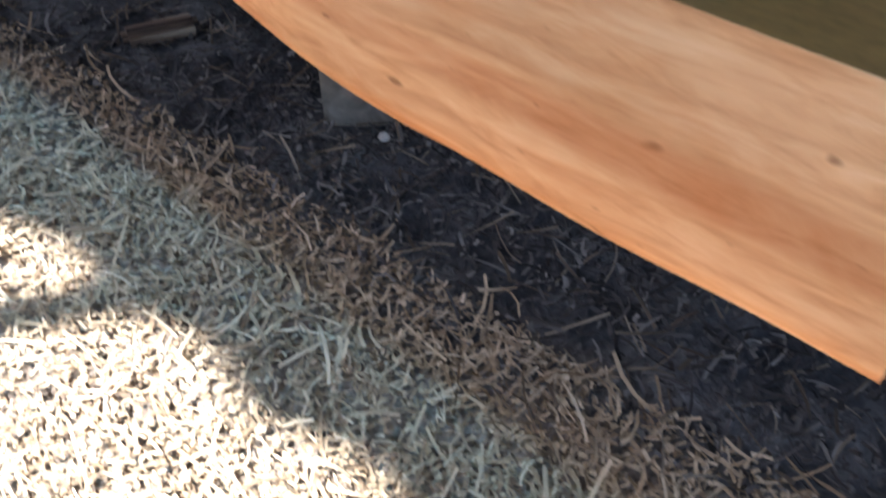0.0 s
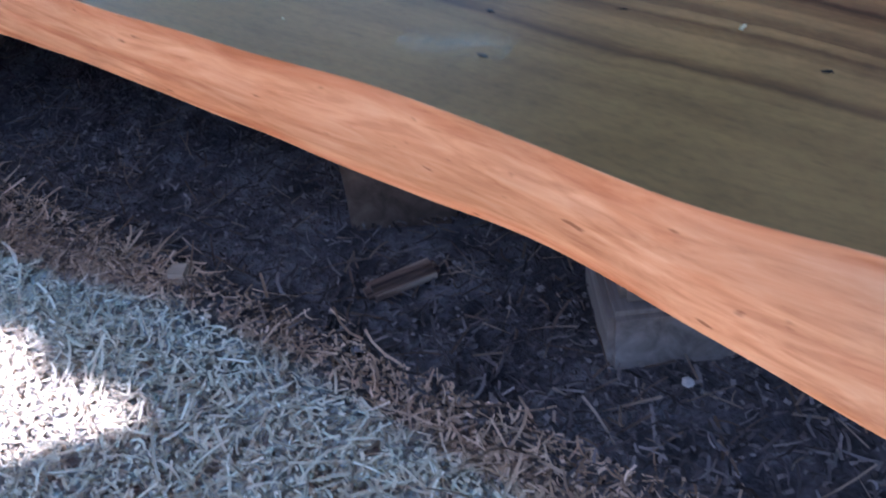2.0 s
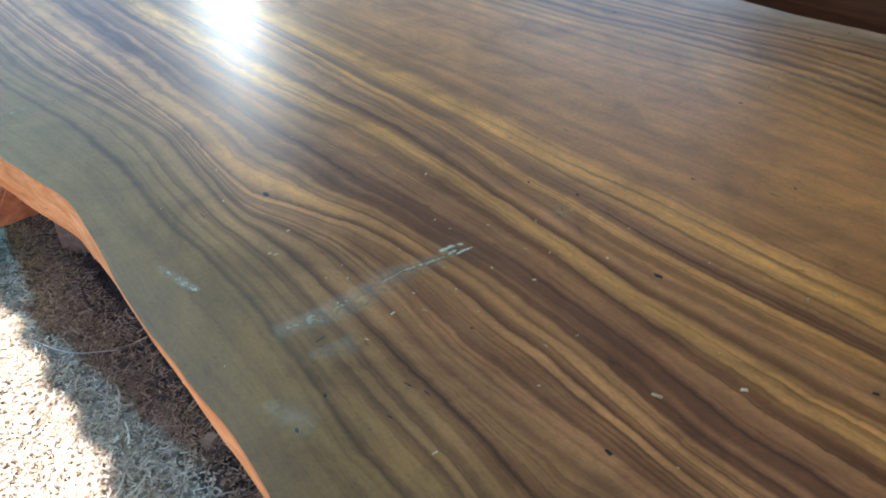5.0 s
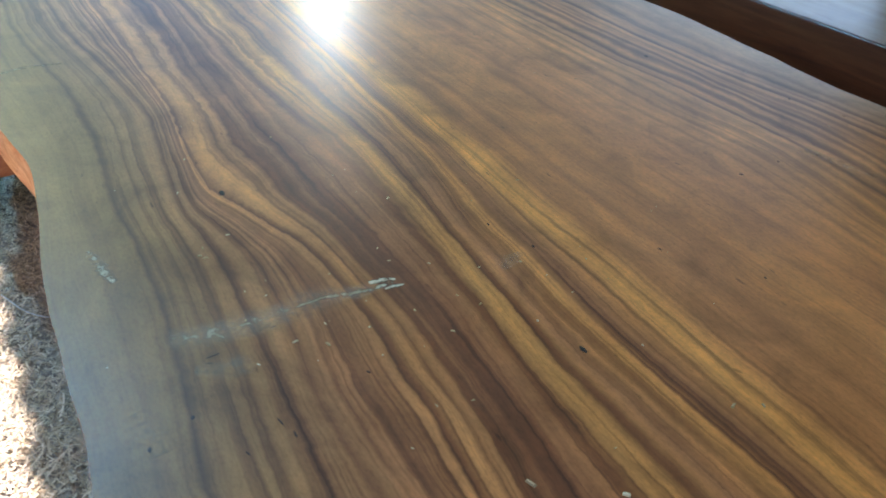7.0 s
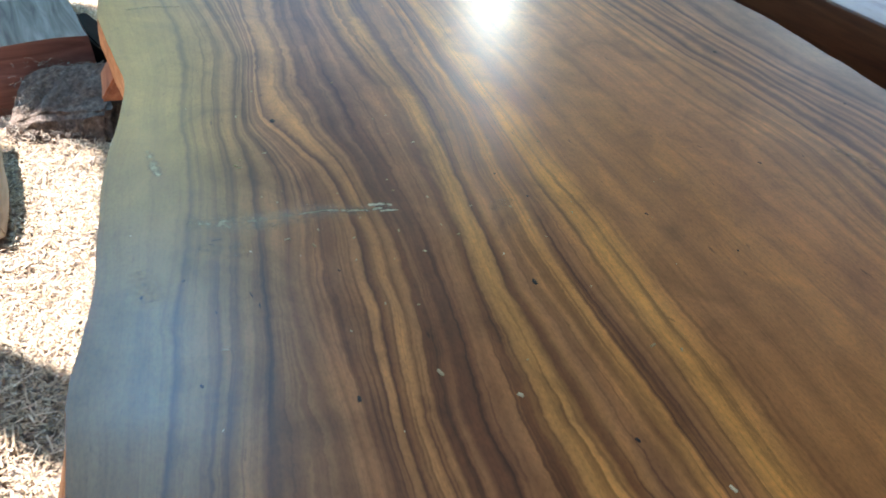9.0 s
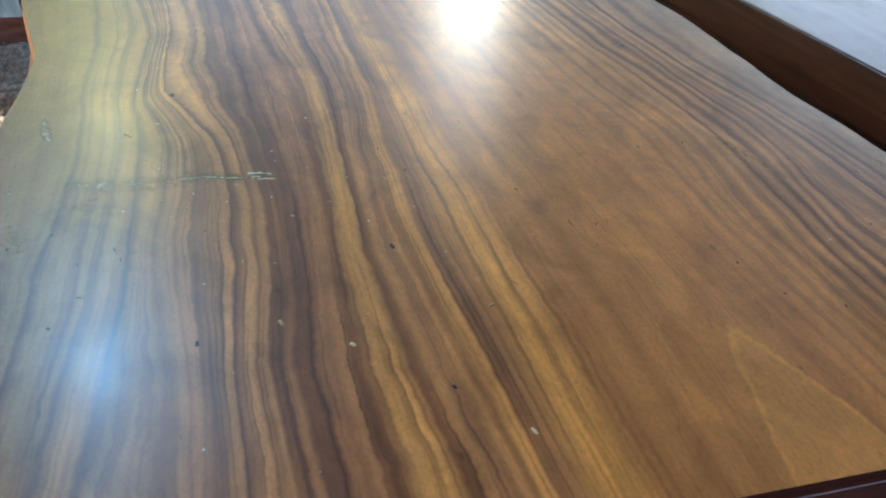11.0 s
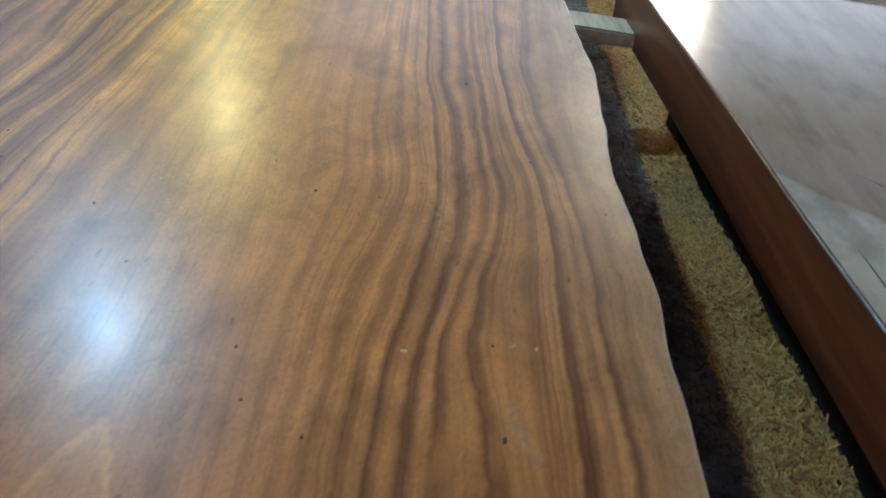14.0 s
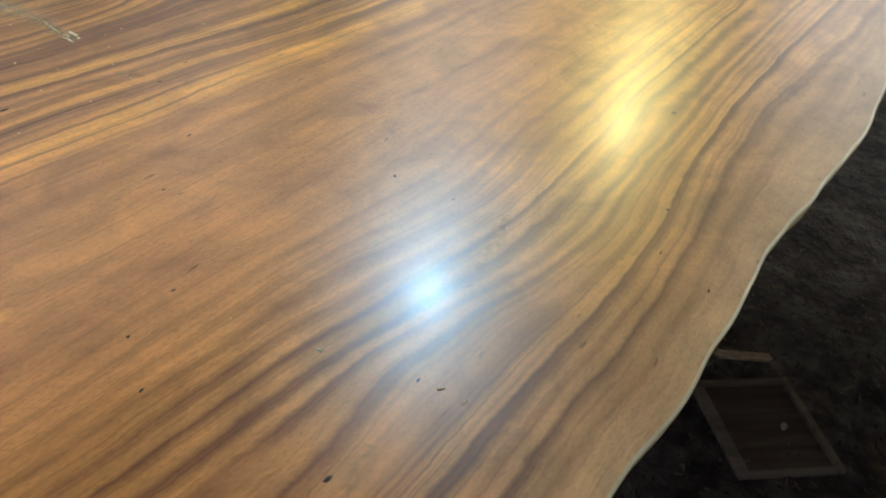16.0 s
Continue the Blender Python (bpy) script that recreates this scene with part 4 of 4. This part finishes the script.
part("drying_check", flat_blob(1.16, 0.98, 0.002, 0.03, 0.9, 0.3864, 7), PIT, second)


def crumbs():
    """Tiny pale bits of wood strewn on the lacquer."""
    rnd = random.Random(5)
    spots = [(-0.293, 0.286, 1.6), (-0.363, 0.337, 1.5), (-0.119, 0.328, 1.2), (-0.091, 0.314, 1), (-0.146, 0.125, 1.3), (-0.525, 0.827, 1.2), (-0.52, 0.82, 1),
             (0.409, 0.39, 1.3), (0.528, 0.424, 1.2), (-0.171, 0.644, 1), (0.554, 0.424, 0.9), (-0.45, 0.6, 1.1), (-0.48, 0.62, 1)]
    spots += [(rnd.gauss(-0.42, 0.13), rnd.gauss(0.65, 0.2), rnd.uniform(0.4, 0.9)) for _ in range(46)]
    spots += [(rnd.uniform(-0.6, 0.65), rnd.uniform(0.05, 1.9), rnd.uniform(0.25, 0.5)) for _ in range(60)]
    verts, faces = [], []
    for x, y, s in spots:
        a, l, w, h = rnd.uniform(0, math.tau), 0.0027 * s * rnd.uniform(0.7, 1.6), 0.0014 * s, 0.0012 * s
        base = len(verts)
        for dx, dy, dz in ((-1, -1, 0), (1, -0.7, 0), (0.8, 1, 0), (-1, 0.8, 0), (-0.7, -0.6, 1), (0.8, -0.5, 0.8), (0.6, 0.6, 1), (-0.8, 0.5, 0.9)):
            verts.append((x + math.cos(a) * dx * l - math.sin(a) * dy * w, y + math.sin(a) * dx * l + math.cos(a) * dy * w, TOP_Z + 0.0003 + dz * h))
        faces += [tuple(base + i for i in f) for f in ((4, 5, 6, 7), (0, 1, 5, 4), (1, 2, 6, 5), (2, 3, 7, 6), (3, 0, 4, 7))]
    me = bpy.data.meshes.new("wood_crumbs")
    me.from_pydata(verts, [], faces)
    me.materials.append(BIT)
    return tagged(new("wood_crumbs", me), "tiny pale wood crumbs strewn on the lacquer", "crumbs", kind="stuff")


crumbs()


def smear_material():
    """Dried glue: broken up, so that the wood shows between."""
    m, nt, b = mat("dried_glue")
    ob = coords(nt)
    n = noisy(nt, ob, 60, 6, 0.7)
    nt.links.new(ramp(nt, n, [(0.35, (0.45, 0.32, 0.17)), (0.65, (0.75, 0.58, 0.36))]), b.inputs["Base Color"])
    uv = nt.nodes.new("ShaderNodeSeparateXYZ")
    nt.links.new(coords(nt, "UV"), uv.inputs[0])
    soft_rim = calc(nt, "SUBTRACT", 1.0, calc(nt, "ABSOLUTE", calc(nt, "SUBTRACT", calc(nt, "MULTIPLY", uv.outputs[0], 2.0), 1.0)))
    cover_up = calc(nt, "MULTIPLY", calc(nt, "ADD", noisy(nt, ob, 85, 5, 0.7), -0.36), calc(nt, "MULTIPLY", soft_rim, 3.0))
    fade = calc(nt, "MULTIPLY", cover_up, uv.outputs[1])
    fade_n = nt.nodes.new("ShaderNodeClamp")
    nt.links.new(fade, fade_n.inputs[0])
    nt.links.new(fade_n.outputs[0], b.inputs["Alpha"])
    b.inputs["Roughness"].default_value = 0.65
    return m


GLUE = smear_material()


def smear(points, width, strength):
    """A ribbon of dried glue along a bent line."""
    bm = bmesh.new()
    lay = bm.loops.layers.uv.new("uv")
    n = 24
    rows = []
    for k in range(n + 1):
        t = k / n * (len(points) - 1)
        i = min(int(t), len(points) - 2)
        p = Vector(points[i]).lerp(Vector(points[i + 1]), t - i)
        d = (Vector(points[i + 1]) - Vector(points[i])).normalized()
        w = width * (0.55 + 0.45 * math.sin(math.pi * min(1, max(0, k / n)))) * (1 + 0.4 * noise.noise(Vector((k * 0.4, width * 90, 0))))
        off = Vector((-d.y, d.x)) * w / 2
        rows.append([bm.verts.new((p.x + off.x * s, p.y + off.y * s, TOP_Z + 0.0007)) for s in (-1, -0.5, 0, 0.5, 1)])
    for a, b in zip(rows, rows[1:]):
        for i in range(4):
            f = bm.faces.new((a[i], a[i + 1], b[i + 1], b[i]))
            for loop, (u, v) in zip(f.loops, ((i, 0), (i + 1, 0), (i + 1, 1), (i, 1))):
                loop[lay].uv = (u / 4, strength)
    part("glue_smear", bm, GLUE, slab, "grey smear of dried glue")


smear(((-0.6, 0.682), (-0.55, 0.671), (-0.49, 0.669), (-0.43, 0.68), (-0.37, 0.671)), 0.06, 0.8)
smear(((-0.46, 0.677), (-0.42, 0.681), (-0.37, 0.671), (-0.335, 0.674)), 0.012, 1.6)
smear(((-0.362, 0.684), (-0.348, 0.684), (-0.33, 0.678)), 0.013, 3.0)
smear(((-0.35, 0.665), (-0.34, 0.666), (-0.325, 0.664)), 0.008, 2.5)
smear(((-0.645, 0.895), (-0.638, 0.85), (-0.63, 0.815)), 0.022, 1.2)
smear(((-0.675, 1.535), (-0.63, 1.55), (-0.57, 1.545)), 0.016, 0.8)
smear(((-0.66, 0.585), (-0.65, 0.55), (-0.645, 0.52)), 0.05, 0.5)
smear(((-0.59, 0.62), (-0.555, 0.61), (-0.53, 0.6)), 0.045, 0.5)
smear(((0.42, 0.72), (0.44, 0.66), (0.455, 0.6)), 0.03, 0.45)
smear(((0.52, 0.33), (0.53, 0.29), (0.55, 0.25)), 0.035, 0.4)
smear(((-0.2, 0.64), (-0.18, 0.655), (-0.16, 0.66)), 0.03, 0.4)
